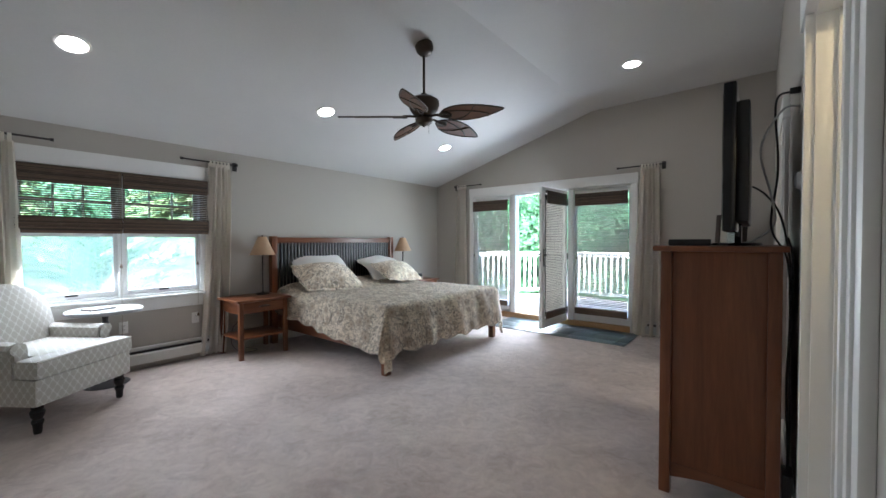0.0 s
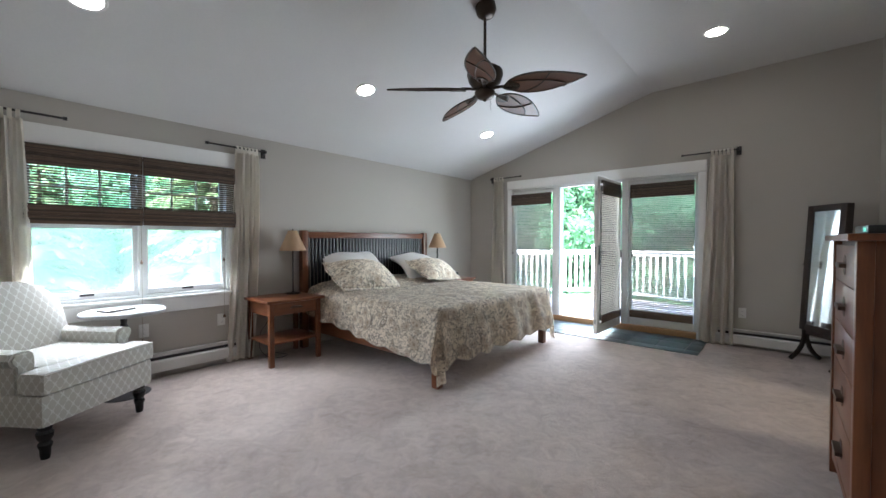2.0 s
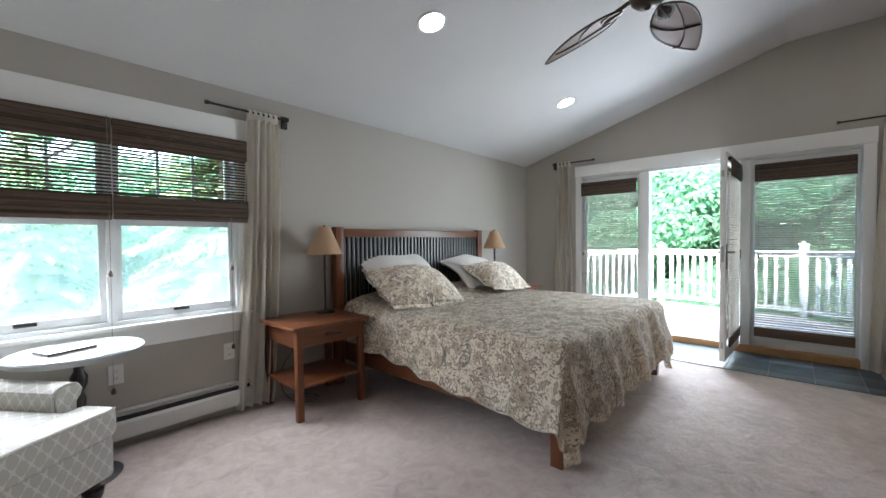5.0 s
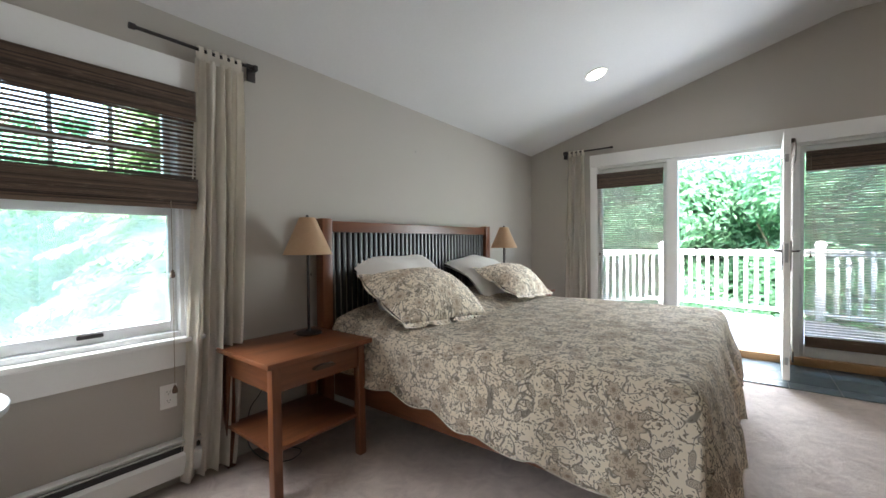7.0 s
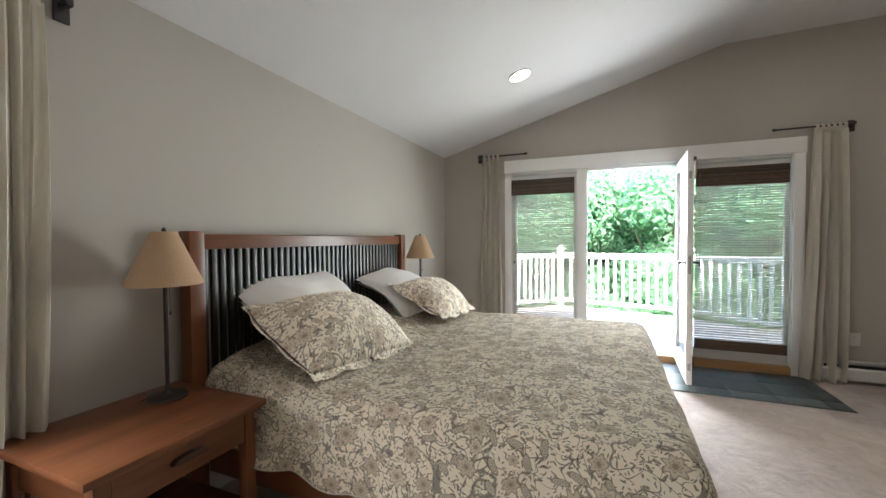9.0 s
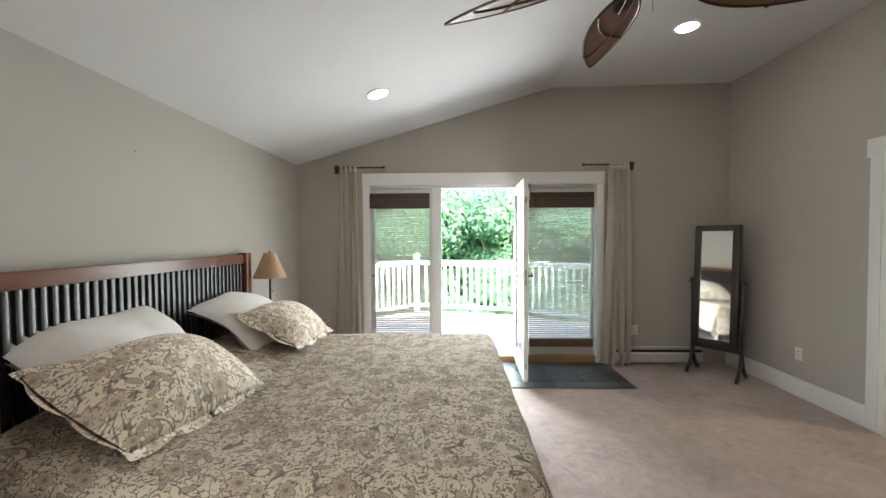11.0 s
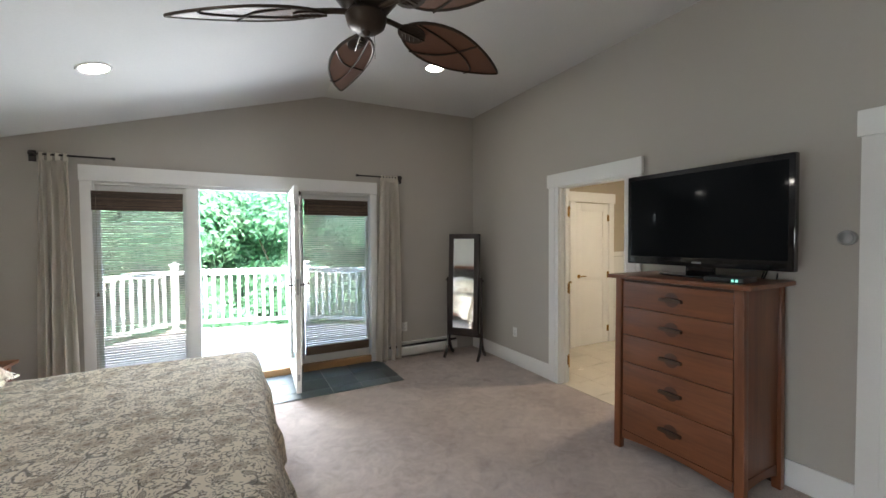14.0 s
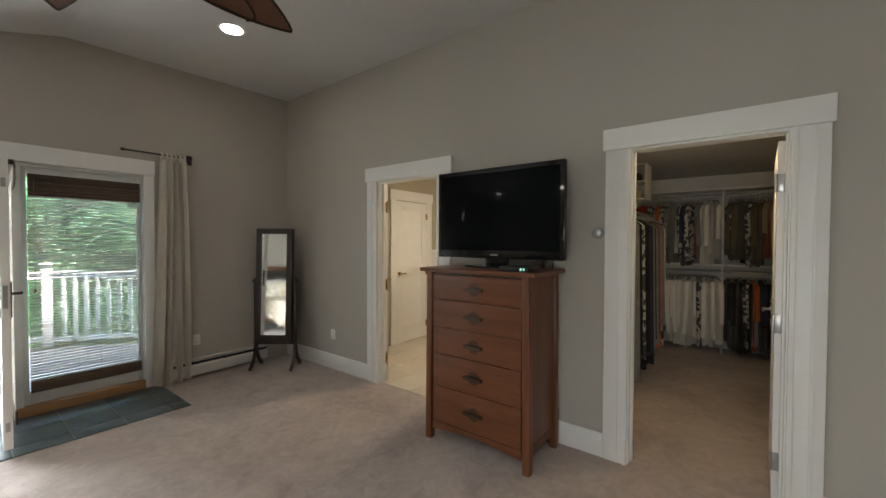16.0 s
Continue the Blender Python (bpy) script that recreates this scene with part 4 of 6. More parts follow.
part("foot_rail", bm, CHERRY_Y, bed)
for y in (BY0 + 0.03, BY1 - 0.10):
    bm = bmesh.new()
    box(bm, (-2.69, y, 0), (-2.62, y + 0.07, 0.38), 0.005)
    part("leg", bm, CHERRY, bed)
bm = bmesh.new()
box(bm, (HX + 0.06, BY0 + 0.07, 0.30), (-2.66, BY1 - 0.07, 0.36))
part("platform", bm, CHERRY_X, bed)
bm = bmesh.new()
box(bm, (HX + 0.06, BY0 + 0.05, 0.36), (-2.64, BY1 - 0.05, 0.655), 0.06)
part("mattress", bm, SHEET, bed, "white mattress under the bedspread")

# bedspread: a quilt draped over three sides, with a scalloped hem
X0, X1, Y0, Y1, ZT = HX + 0.065, -2.575, BY0 - 0.0, BY1 + 0.0, 0.675
DROP_S, DROP_F = 0.42, 0.43
bm = bmesh.new()
uvl = bm.loops.layers.uv.verify()
STEP = 0.028
nu = int((X1 - X0 + DROP_F) / STEP)
nv = int((Y1 - Y0 + 2 * DROP_S) / STEP)


def drape(u, v):
    """Metres along the cloth from the headboard and from the middle, to a place in the room."""
    L, H = X1 - X0, (Y1 - Y0) / 2
    r = 0.075
    s = 1 if v > 0 else -1
    av = abs(v)

    def fold(d):
        # d: arc length past the edge's start, gives outward and downward
        if d <= 0:
            return 0.0, 0.0
        a = d / r
        if a < 1.45:
            return r * math.sin(a), r * (1 - math.cos(a))
        e = d - 1.45 * r
        return r * math.sin(1.45) + e * math.cos(1.45) * 0.9, r * (1 - math.cos(1.45)) + e * math.sin(1.45)

    # the quilt hangs shorter towards the head
    if av > H - r:
        av = H - r + (av - H + r) * (0.60 + 0.40 * min(1.0, max(0.0, u) / 1.7))
    ou, du = fold(u - (L - r))
    ov, dv = fold(av - (H - r))
    x = X0 + min(u, L - r) + ou
    y = (Y0 + Y1) / 2 + s * (min(av, H - r) + ov)
    # at the foot corners the cloth hangs in a pointed fold
    both = min(du, dv)
    down = max(du, dv) + both * 0.42
    pull = min(1.0, both / 0.3)
    if both > 0:
        x -= 0.42 * ou * pull
        y -= s * 0.42 * ov * pull
    z = ZT - down
    side = max(0.0, min(1.0, max(du, dv) / 0.3))
    w = 0.018 * side
    if du >= dv:
        x += w * math.sin(9.5 * v + 0.6) + 0.6 * w * math.sin(23 * v) + 0.04 * side * side
    else:
        y += s * (w * math.sin(7.5 * u + s) + 0.6 * w * math.sin(19 * u) + 0.035 * side * side)
    # soft unevenness on top
    flat = 1 - side
    z += flat * (0.012 * noise.noise((u * 2.2, v * 2.2, 3.0)) + 0.006 * noise.noise((u * 7, v * 7, 8.0)) + 0.0022 * noise.noise((u * 30, v * 30, 1.0)))
    hump = max(0.0, 1 - (u / 0.62) ** 2) * max(0.0, 1 - (av / (H + 0.02)) ** 6)
    z += 0.085 * hump * flat
    if z < 0.03:
        z = 0.03
    return Vector((x, y, z))


grid = []
for i in range(nu + 1):
    row = []
    for j in range(nv + 1):
        u, v = i * (X1 - X0 + DROP_F) / nu, -((Y1 - Y0) / 2 + DROP_S) + j * (Y1 - Y0 + 2 * DROP_S) / nv
        uu, vv = u, v
        # scallops at the hem
        if j in (0, nv):
            vv += (1 if j == 0 else -1) * 0.034 * (1 - abs(math.sin(u * 11.0)))
        if i == nu:
            uu -= 0.034 * (1 - abs(math.sin(v * 11.0)))
        row.append((bm.verts.new(drape(uu, vv)), (u, v)))
    grid.append(row)
grid_co = [[p[0].co.copy() for p in row] for row in grid]
for i in range(nu):
    for j in range(nv):
        q = (grid[i][j], grid[i + 1][j], grid[i + 1][j + 1], grid[i][j + 1])
        f = bm.faces.new([p[0] for p in q])
        for lp, p in zip(f.loops, q):
            lp[uvl].uv = p[1]
bmesh.ops.solidify(bm, geom=bm.faces[:], thickness=0.006)
me = mesh_of("bedspread", bm, FLORAL, False)
me.shade_smooth()
ob = new("bedspread", me)
tagged(ob, "cream quilted bedspread with brown floral print and scalloped hem", "bedspread")
hem = [grid_co[i][0] for i in range(nu + 1)] + [grid_co[nu][j] for j in range(1, nv + 1)] + [grid_co[i][nv] for i in range(nu - 1, -1, -1)]
bm = bmesh.new()
tube(bm, hem, 0.0028, 6)
part("hem_binding", bm, HEM, ob, "corded cream edge of the hem")


def pillow(name, m, w, h, t, material, label, flange=0.0, seed=0, group="", back=0.2):
    """A soft cushion in local x (width), y (height); z is its thickness."""
    n = 30
    W2, H2 = w / 2 + flange, h / 2 + flange

    def at(i, j, s):
        a, b = -1 + 2 * i / n, -1 + 2 * j / n
        rnd = 1 - 0.04 * (a * b) ** 2
        x, y = a * W2 * rnd, b * H2 * rnd
        ca, cb = min(1, abs(x) / (w / 2)), min(1, abs(y) / (h / 2))
        puff = max(0.0, (1 - ca ** 2.1)) ** 0.62 * max(0.0, (1 - cb ** 2.1)) ** 0.62
        pinch = 1 - 0.075 * (1 - cb ** 2) * ca ** 4 if not flange else 1
        pinch2 = 1 - 0.075 * (1 - ca ** 2) * cb ** 4 if not flange else 1
        if flange:
            sc = 0.018
            if i in (0, n):
                x += (-1 if i == n else 1) * sc * (1 - abs(math.sin(y * 14)))
            if j in (0, n):
                y += (-1 if j == n else 1) * sc * (1 - abs(math.sin(x * 14)))
        wr = 0.012 * noise.noise((x * 5 + seed, y * 5, s)) + 0.005 * noise.noise((x * 14 + seed, y * 14, s))
        edge = 0.0 if flange == 0 else 0.014 * noise.noise((x * 6, y * 6, seed)) * (1 if max(abs(a), abs(b)) > 0.8 else 0)
        if flange:
            # the flange hangs from the filled cushion
            edge -= 0.16 * max(0.0, abs(x) - w / 2, abs(y) - h / 2)
        if not flange:
            # slack seams and a sagging middle
            x += 0.022 * noise.noise((y * 4, seed, 1.0)) * ca ** 3
            y += 0.030 * noise.noise((x * 3.5, seed, 2.0)) * cb ** 3
            edge = 0.045 * noise.noise((x * 3, y * 3, seed + 0.5)) - 0.05 * ca ** 2 * cb ** 2
            wr *= 1.8
        return Vector((x * pinch, y * pinch2, s * ((t / 2 if s > 0 else t * back) * puff + wr * puff + 0.003) + edge)), (x + seed, y + seed * 0.7)

    def cushion(name, keep):
        bm = bmesh.new()
        uvl = bm.loops.layers.uv.verify()
        for s in (1, -1):
            rows = [[at(i, j, s) for j in range(n + 1)] for i in range(n + 1)]
            made = {}
            for i in range(n):
                for j in range(n):
                    if not keep(i, j):
                        continue
                    idx = [(i, j), (i + 1, j), (i + 1, j + 1), (i, j + 1)]
                    if s < 0:
                        idx.reverse()
                    for c in idx:
                        if c not in made:
                            made[c] = bm.verts.new(rows[c[0]][c[1]][0])
                    f = bm.faces.new([made[c] for c in idx])
                    for lp, (a, b) in zip(f.loops, idx):
                        lp[uvl].uv = rows[a][b][1]
        bmesh.ops.remove_doubles(bm, verts=bm.verts[:], dist=0.0065)
        bmesh.ops.recalc_face_normals(bm, faces=bm.faces[:])
        me = mesh_of(name, bm, material, False)
        me.shade_smooth()
        return new(name, me)

    def middle(i, j):
        return abs(-1 + (2 * i + 1) / n) * W2 <= w / 2 and abs(-1 + (2 * j + 1) / n) * H2 <= h / 2

    if not flange:
        ob = cushion(name, lambda i, j: True)
        ob.matrix_world = m
        return tagged(ob, label, "pillow", group)
    th = thing(name, m, label, "pillow", group)
    cushion("cushion", middle).parent = th
    tagged(cushion("flange", lambda i, j: not middle(i, j)), "flat scalloped flange").parent = th
    return th


def lean(x, y, z, lean_deg, yaw=0.0, roll=0.0):
    """A pillow's pose: width along the headboard, leaning back towards it."""
    return Matrix.Translation((x, y, z)) @ Matrix.Rotation(radians(90 + yaw), 4, "Z") @ Matrix.Rotation(radians(lean_deg), 4, "X") @ Matrix.Rotation(radians(roll), 4, "Z")


pillow("white_pillow", lean(-4.50, 3.47, 0.91, 46, 0, 0), 0.80, 0.54, 0.21, SHEET, "plump white cotton pillow leaning on the headboard", 0, 1, "white pillows")
pillow("white_pillow", lean(-4.44, 4.53, 0.875, 34, 0, 0), 0.80, 0.58, 0.22, SHEET, "plump white cotton pillow leaning on the headboard", 0, 2, "white pillows")
pillow("floral_sham", lean(-4.21, 3.36, 0.825, 28, 0, -7), 0.76, 0.52, 0.34, FLORAL, "floral quilted pillow sham with scalloped flange", 0.05, 3, "floral shams")
pillow("floral_sham", lean(-4.15, 4.53, 0.835, 27, 4, -6), 0.64, 0.45, 0.28, FLORAL, "floral quilted pillow sham with scalloped flange", 0.05, 5, "floral shams")


# ---- nightstands and lamps ----
def nightstand(m, label):
    """Local x: depth out from the wall, y: width; origin at the back middle on the floor."""
    th = thing("nightstand", m, label, "nightstand", "nightstands")
    D, Wd, H = 0.56, 0.62, 0.65
    bm = bmesh.new()
    box(bm, (0, -Wd / 2, H - 0.026), (D, Wd / 2, H), 0.006)
    part("top", bm, CHERRY_Y, th)
    for x in (0.03, D - 0.075):
        for y in (-Wd / 2 + 0.035, Wd / 2 - 0.08):
            bm = bmesh.new()
            vs = box(bm, (x, y, 0), (x + 0.045, y + 0.045, H - 0.027), 0.004)
            for v in bm.verts:
                if v.co.z < 0.1:
                    v.co.x += 0.006 * (1 if x > 0.2 else -1)
            part("leg", bm, CHERRY, th)
    for y in (-Wd / 2 + 0.047, Wd / 2 - 0.067):
        bm = bmesh.new()
        box(bm, (0.076, y, H - 0.155), (D - 0.076, y + 0.02, H - 0.027), 0.002)
        part("side_panel", bm, CHERRY_X, th)
    bm = bmesh.new()
    box(bm, (0.035, -Wd / 2 + 0.081, H - 0.155), (0.05, Wd / 2 - 0.081, H - 0.027), 0.002)
    part("back_panel", bm, CHERRY_Y, th)
    bm = bmesh.new()
    box(bm, (D - 0.055, -Wd / 2 + 0.082, H - 0.15), (D - 0.034, Wd / 2 - 0.082, H - 0.033), 0.003)
    dr = part("drawer", bm, CHERRY_Y, th)
    bm = bmesh.new()
    prism(bm, [(-0.065, 0.0), (-0.05, 0.012), (0.0, 0.017), (0.05, 0.012), (0.065, 0.0), (0.05, -0.006), (-0.05, -0.006)], D - 0.034, D - 0.01, 0)
    bmesh.ops.translate(bm, verts=bm.verts[:], vec=(0, 0, H - 0.088))
    part("pull", bm, PULL, dr, "dark walnut finger pull")
    bm = bmesh.new()
    box(bm, (0.05, -Wd / 2 + 0.04, 0.215), (D - 0.045, Wd / 2 - 0.04, 0.235), 0.003)
    part("shelf", bm, CHERRY_Y, th)
    return th


nightstand(pose(XL + 0.015, 2.50, 0), "cherry nightstand with drawer and shelf, beside the bed")
nightstand(pose(XL + 0.015, 5.25, 0), "cherry nightstand on the far side of the bed")


def table_lamp(m):
    th = thing("table_lamp", m, "table lamp with tan cone shade and thin dark stem, switched off", "lamp", "bedside lamps")
    bm = bmesh.new()
    lathe(bm, [(0.074, 0), (0.075, 0.008), (0.068, 0.014), (0.02, 0.017), (0.012, 0.03)], 28)
    part("base", bm, IRON, th)
    bm = bmesh.new()
    box(bm, (-0.009, -0.005, 0.012), (0.009, 0.005, 0.50), 0.003)
    cyl(bm, (0, 0, 0.5), (0, 0, 0.55), 0.014)
    part("stem", bm, IRON, th)
    bm = bmesh.new()
    n = 40
    for r0, r1, s in ((0.142, 0.046, 1), (0.139, 0.043, -1)):
        a = [bm.verts.new((r0 * math.cos(6.28318 * k / n), r0 * math.sin(6.28318 * k / n), 0.475)) for k in range(n)]
        b = [bm.verts.new((r1 * math.cos(6.28318 * k / n), r1 * math.sin(6.28318 * k / n), 0.695)) for k in range(n)]
        for k in range(n):
            f = (a[k], a[(k + 1) % n], b[(k + 1) % n], b[k])
            bm.faces.new(f if s > 0 else f[::-1])
    part("shade", bm, SHADE, th, "tan paper cone shade")
    bm = bmesh.new()
    cyl(bm, (-0.044, 0, 0.69), (0.044, 0, 0.69), 0.002, n=6)
    cyl(bm, (0, -0.044, 0.69), (0, 0.044, 0.69), 0.002, n=6)
    lathe(bm, [(0.004, 0.55), (0.004, 0.69), (0.009, 0.698), (0.007, 0.708), (0.002, 0.713)], 12)
    part("finial", bm, IRON, th)
    bm = bmesh.new()
    tube(bm, [(0.012, 0.01, 0.5), (0.013, 0.011, 0.36)], 0.0012, 5)
    lathe(bm, [(0.002, 0.345), (0.004, 0.35), (0.003, 0.362)], 8, Matrix.Translation((0.013, 0.011, 0)))
    part("pull_chain", bm, IRON, th)
    return th


lampA = table_lamp(pose(-4.56, 2.665, 0.65))
copy_thing(lampA, pose(-4.52, 5.03, 0.65))
bm = bmesh.new()
tube(bm, spline([(-4.60, 2.60, 0.66), (-4.70, 2.52, 0.55), (-4.66, 2.42, 0.36), (-4.68, 2.36, 0.26), (-4.64, 2.33, 0.10), (-4.55, 2.38, 0.012), (-4.45, 2.46, 0.01), (-4.50, 2.56, 0.01), (-4.66, 2.50, 0.012)], 8), 0.003, 6)
solo("lamp_cord", bm, BLACK, Matrix(), "thin black lamp cord hanging behind the nightstand", "cord")
bm = bmesh.new()
box(bm, (-0.05, -0.08, 0), (0.05, 0.08, 0.10), 0.012)
box(bm, (0.049, -0.065, 0.02), (0.053, 0.065, 0.08), 0.002)
solo("alarm_clock", bm, BLACK, pose(-4.33, 5.17, 0.65, 0, 0, -25), "small black bedside clock on the nightstand", "clock")

# ---- armchair ----
fl, fr = Vector((-3.638, 0.669)), Vector((-3.987, 1.172))
mid = (fl + fr) / 2
ax = (fr - fl).normalized()
facing = Vector((ax.y, -ax.x)) if (ax.y > 0) else Vector((-ax.y, ax.x))
yaw = math.degrees(math.atan2(facing.y, facing.x)) - 90
chair = thing("armchair", pose(mid.x, mid.y, 0, 0, 0, yaw), "low armchair in pale trellis-pattern fabric with black turned legs", "armchair")


def upholster(name, bm, label=""):
    box_uv(bm, 1.0, 0.0)
    return part(name, bm, TRELLIS, chair, label)


for x, y in ((-0.305, -0.0), (0.305, -0.0), (-0.28, -0.66), (0.28, -0.66)):
    bm = bmesh.new()
    lathe(bm, [(0.020, 0), (0.024, 0.02), (0.026, 0.06), (0.033, 0.075), (0.033, 0.088), (0.025, 0.1), (0.037, 0.125), (0.04, 0.15), (0.03, 0.165), (0.034, 0.18), (0.034, 0.2)], 20, Matrix.Translation((x, y, 0)))
    part("leg", bm, GLOSS, chair, "black turned wooden leg")
bm = bmesh.new()
box(bm, (-0.36, -0.72, 0.19), (0.36, 0.055, 0.375), 0.025)
upholster("seat_base", bm)
bm = bmesh.new()
box(bm, (-0.265, -0.60, 0.372), (0.265, -0.05, 0.50), 0.03)
box(bm, (-0.365, -0.10, 0.372), (0.365, 0.075, 0.50), 0.035)
for v in bm.verts:
    if v.co.z > 0.48:
        v.co.z += 0.02 * max(0, 1 - (v.co.x / 0.38) ** 2)
upholster("seat_cushion", bm)
bm = bmesh.new()
tube(bm, [(-0.352, 0.066, 0.494), (0, 0.070, 0.502), (0.352, 0.066, 0.494)], 0.006, 8)
part("front_piping", bm, SHEET, chair, "off-white piping along the cushion edge")
for s in (-1, 1):
    bm = bmesh.new()
    prof = [(0.25, 0.37), (0.25, 0.55), (0.257, 0.585), (0.28, 0.603), (0.32, 0.61), (0.36, 0.60), (0.378, 0.57), (0.37, 0.54), (0.352, 0.52), (0.35, 0.2), (0.27, 0.2)]
    prism(bm, [(s * a, b) for a, b in prof], -0.62, -0.115, 1)
    bmesh.ops.bevel(bm, geom=[e for e in bm.edges if abs(e.verts[0].co.y - e.verts[1].co.y) < 0.001], offset=0.012, segments=2, affect="EDGES")
    upholster("arm", bm)
bm = bmesh.new()
cols, rows = 22, 18
front, back = [], []
for j in range(rows + 1):
    t = j / rows
    z = 0.36 + 0.60 * t
    hw = 0.335 if t < 0.6 else 0.335 * math.sqrt(max(0.0, 1 - ((t - 0.6) / 0.4) ** 2.6 * 0.62))
    fr_, bk = [], []
    for i in range(cols + 1):
        a = -1 + 2 * i / cols
        bulge = 0.05 * (1 - a ** 4) * math.sin(math.pi * min(1, 0.12 + t * 0.9))
        crown = -0.045 * abs(a) ** 3 * max(0, (t - 0.55) / 0.45)
        yy = -0.53 - 0.17 * t
        fr_.append(bm.verts.new((a * hw, yy + bulge, z + crown)))
        bk.append(bm.verts.new((a * hw, yy - 0.15 + 0.07 * t - 0.02 * (1 - a * a), z + crown - 0.012)))
    front.append(fr_)
    back.append(bk)
for j in range(rows):
    for i in range(cols):
        bm.faces.new((front[j][i], front[j][i + 1], front[j + 1][i + 1], front[j + 1][i]))
        bm.faces.new((back[j][i + 1], back[j][i], back[j + 1][i], back[j + 1][i + 1]))
    bm.faces.new((back[j][0], front[j][0], front[j + 1][0], back[j + 1][0]))
    bm.faces.new((front[j][cols], back[j][cols], back[j + 1][cols], front[j + 1][cols]))
for i in range(cols):
    bm.faces.new((front[rows][i], front[rows][i + 1], back[rows][i + 1], back[rows][i]))
    bm.faces.new((front[0][i + 1], front[0][i], back[0][i], back[0][i + 1]))
bmesh.ops.bevel(bm, geom=[e for e in bm.edges if e.calc_face_angle(0) > 0.9], offset=0.03, segments=3, affect="EDGES")
upholster("backrest", bm)

# ---- round side table ----
tab = thing("side_table", pose(-4.46, 1.175, 0), "round pale-topped pedestal side table by the window", "table")
bm = bmesh.new()
lathe(bm, [(0.262, 0.65), (0.272, 0.653), (0.274, 0.675), (0.268, 0.681)], 56)
part("rim", bm, PEWTER, tab, "grey metal rim")
bm = bmesh.new()
lathe(bm, [(0.262, 0.6805), (0.262, 0.6835)], 56)
part("tabletop", bm, TABLE_TOP, tab)
bm = bmesh.new()
lathe(bm, [(0.03, 0.02), (0.022, 0.06), (0.016, 0.12), (0.02, 0.3), (0.028, 0.42), (0.018, 0.46), (0.034, 0.5), (0.036, 0.54), (0.02, 0.57), (0.024, 0.62), (0.06, 0.65)], 24)
part("pedestal", bm, IRON, tab, "dark turned metal pedestal")
bm = bmesh.new()
lathe(bm, [(0.165, 0.0), (0.17, 0.006), (0.155, 0.014), (0.06, 0.022), (0.03, 0.03)], 40)
part("base", bm, IRON, tab)
book = thing("book", pose(-4.45, 1.13, 0.6836, 0, 0, 20), "thin closed book with a dark spine on the table", "book")
bm = bmesh.new()
box(bm, (-0.07, -0.1, 0), (0.07, 0.1, 0.003), 0.001)
box(bm, (-0.07, -0.1, 0.014), (0.07, 0.1, 0.017), 0.001)
box(bm, (-0.073, -0.1, 0), (-0.07, 0.1, 0.017), 0.001)
part("cover", bm, TABLE_TOP, book)
bm = bmesh.new()
box(bm, (-0.069, -0.097, 0.0031), (0.067, 0.097, 0.0139))
part("pages", bm, PULL, book, "", False)

# ---- tall chest of drawers with television ----
DX0, DX1, DY0, DY1, DH = -0.275, 0.20, 2.615, 3.425, 1.262
chest = thing("chest_of_drawers", pose(0, 0, 0), "tall cherry chest with five drawers and dark pulls", "chest of drawers")
bm = bmesh.new()
box(bm, (DX0 - 0.03, DY0 - 0.045, DH - 0.028), (DX1 + 0.02, DY1 + 0.045, DH), 0.007)
part("top", bm, CHERRY_Y, chest)
for x in (DX0, DX1 - 0.05):
    for y in (DY0, DY1 - 0.05):
        bm = bmesh.new()
        box(bm, (x, y, 0), (x + 0.05, y + 0.05, DH - 0.029), 0.005)
        for v in bm.verts:
            k = max(0, 1 - v.co.z / 0.3)
            v.co.y += 0.012 * k * (1 if y > 3 else -1)
        part("post", bm, CHERRY, chest)
for y in (DY0 + 0.012, DY1 - 0.03):
    bm = bmesh.new()
    box(bm, (DX0 + 0.05, y, 0.12), (DX1 - 0.05, y + 0.018, DH - 0.029), 0.002)
    part("side_panel", bm, CHERRY, chest)
    bm = bmesh.new()
    n = 10
    prism(bm, [(DX0 + 0.05, 0.155), (DX1 - 0.05, 0.155)] + [(DX1 - 0.05 - (DX1 - DX0 - 0.1) * k / n, 0.082 + 0.025 * math.sin(math.pi * k / n)) for k in range(n + 1)], y - 0.004, y + 0.02, 1)
    part("side_apron", bm, CHERRY_X, chest)
bm = bmesh.new()
box(bm, (DX1 - 0.015, DY0 + 0.05, 0.15), (DX1 - 0.005, DY1 - 0.05, DH - 0.029))
part("back_panel", bm, CHERRY, chest)
bm = bmesh.new()
box(bm, (DX0 + 0.03, DY0 + 0.05, 0.12), (DX0 + 0.045, DY1 - 0.05, DH - 0.029))
part("carcass_front", bm, PULL, chest)
bm = bmesh.new()
n = 16
prism(bm, [(DY0 + 0.05, 0.143), (DY1 - 0.05, 0.143)] + [(DY1 - 0.05 - (DY1 - DY0 - 0.1) * k / n, 0.082 + 0.028 * math.sin(math.pi * k / n)) for k in range(n + 1)], DX0 + 0.008, DX0 + 0.03, 0)
part("front_apron", bm, CHERRY_Y, chest, "arched front apron")
z = DH - 0.048
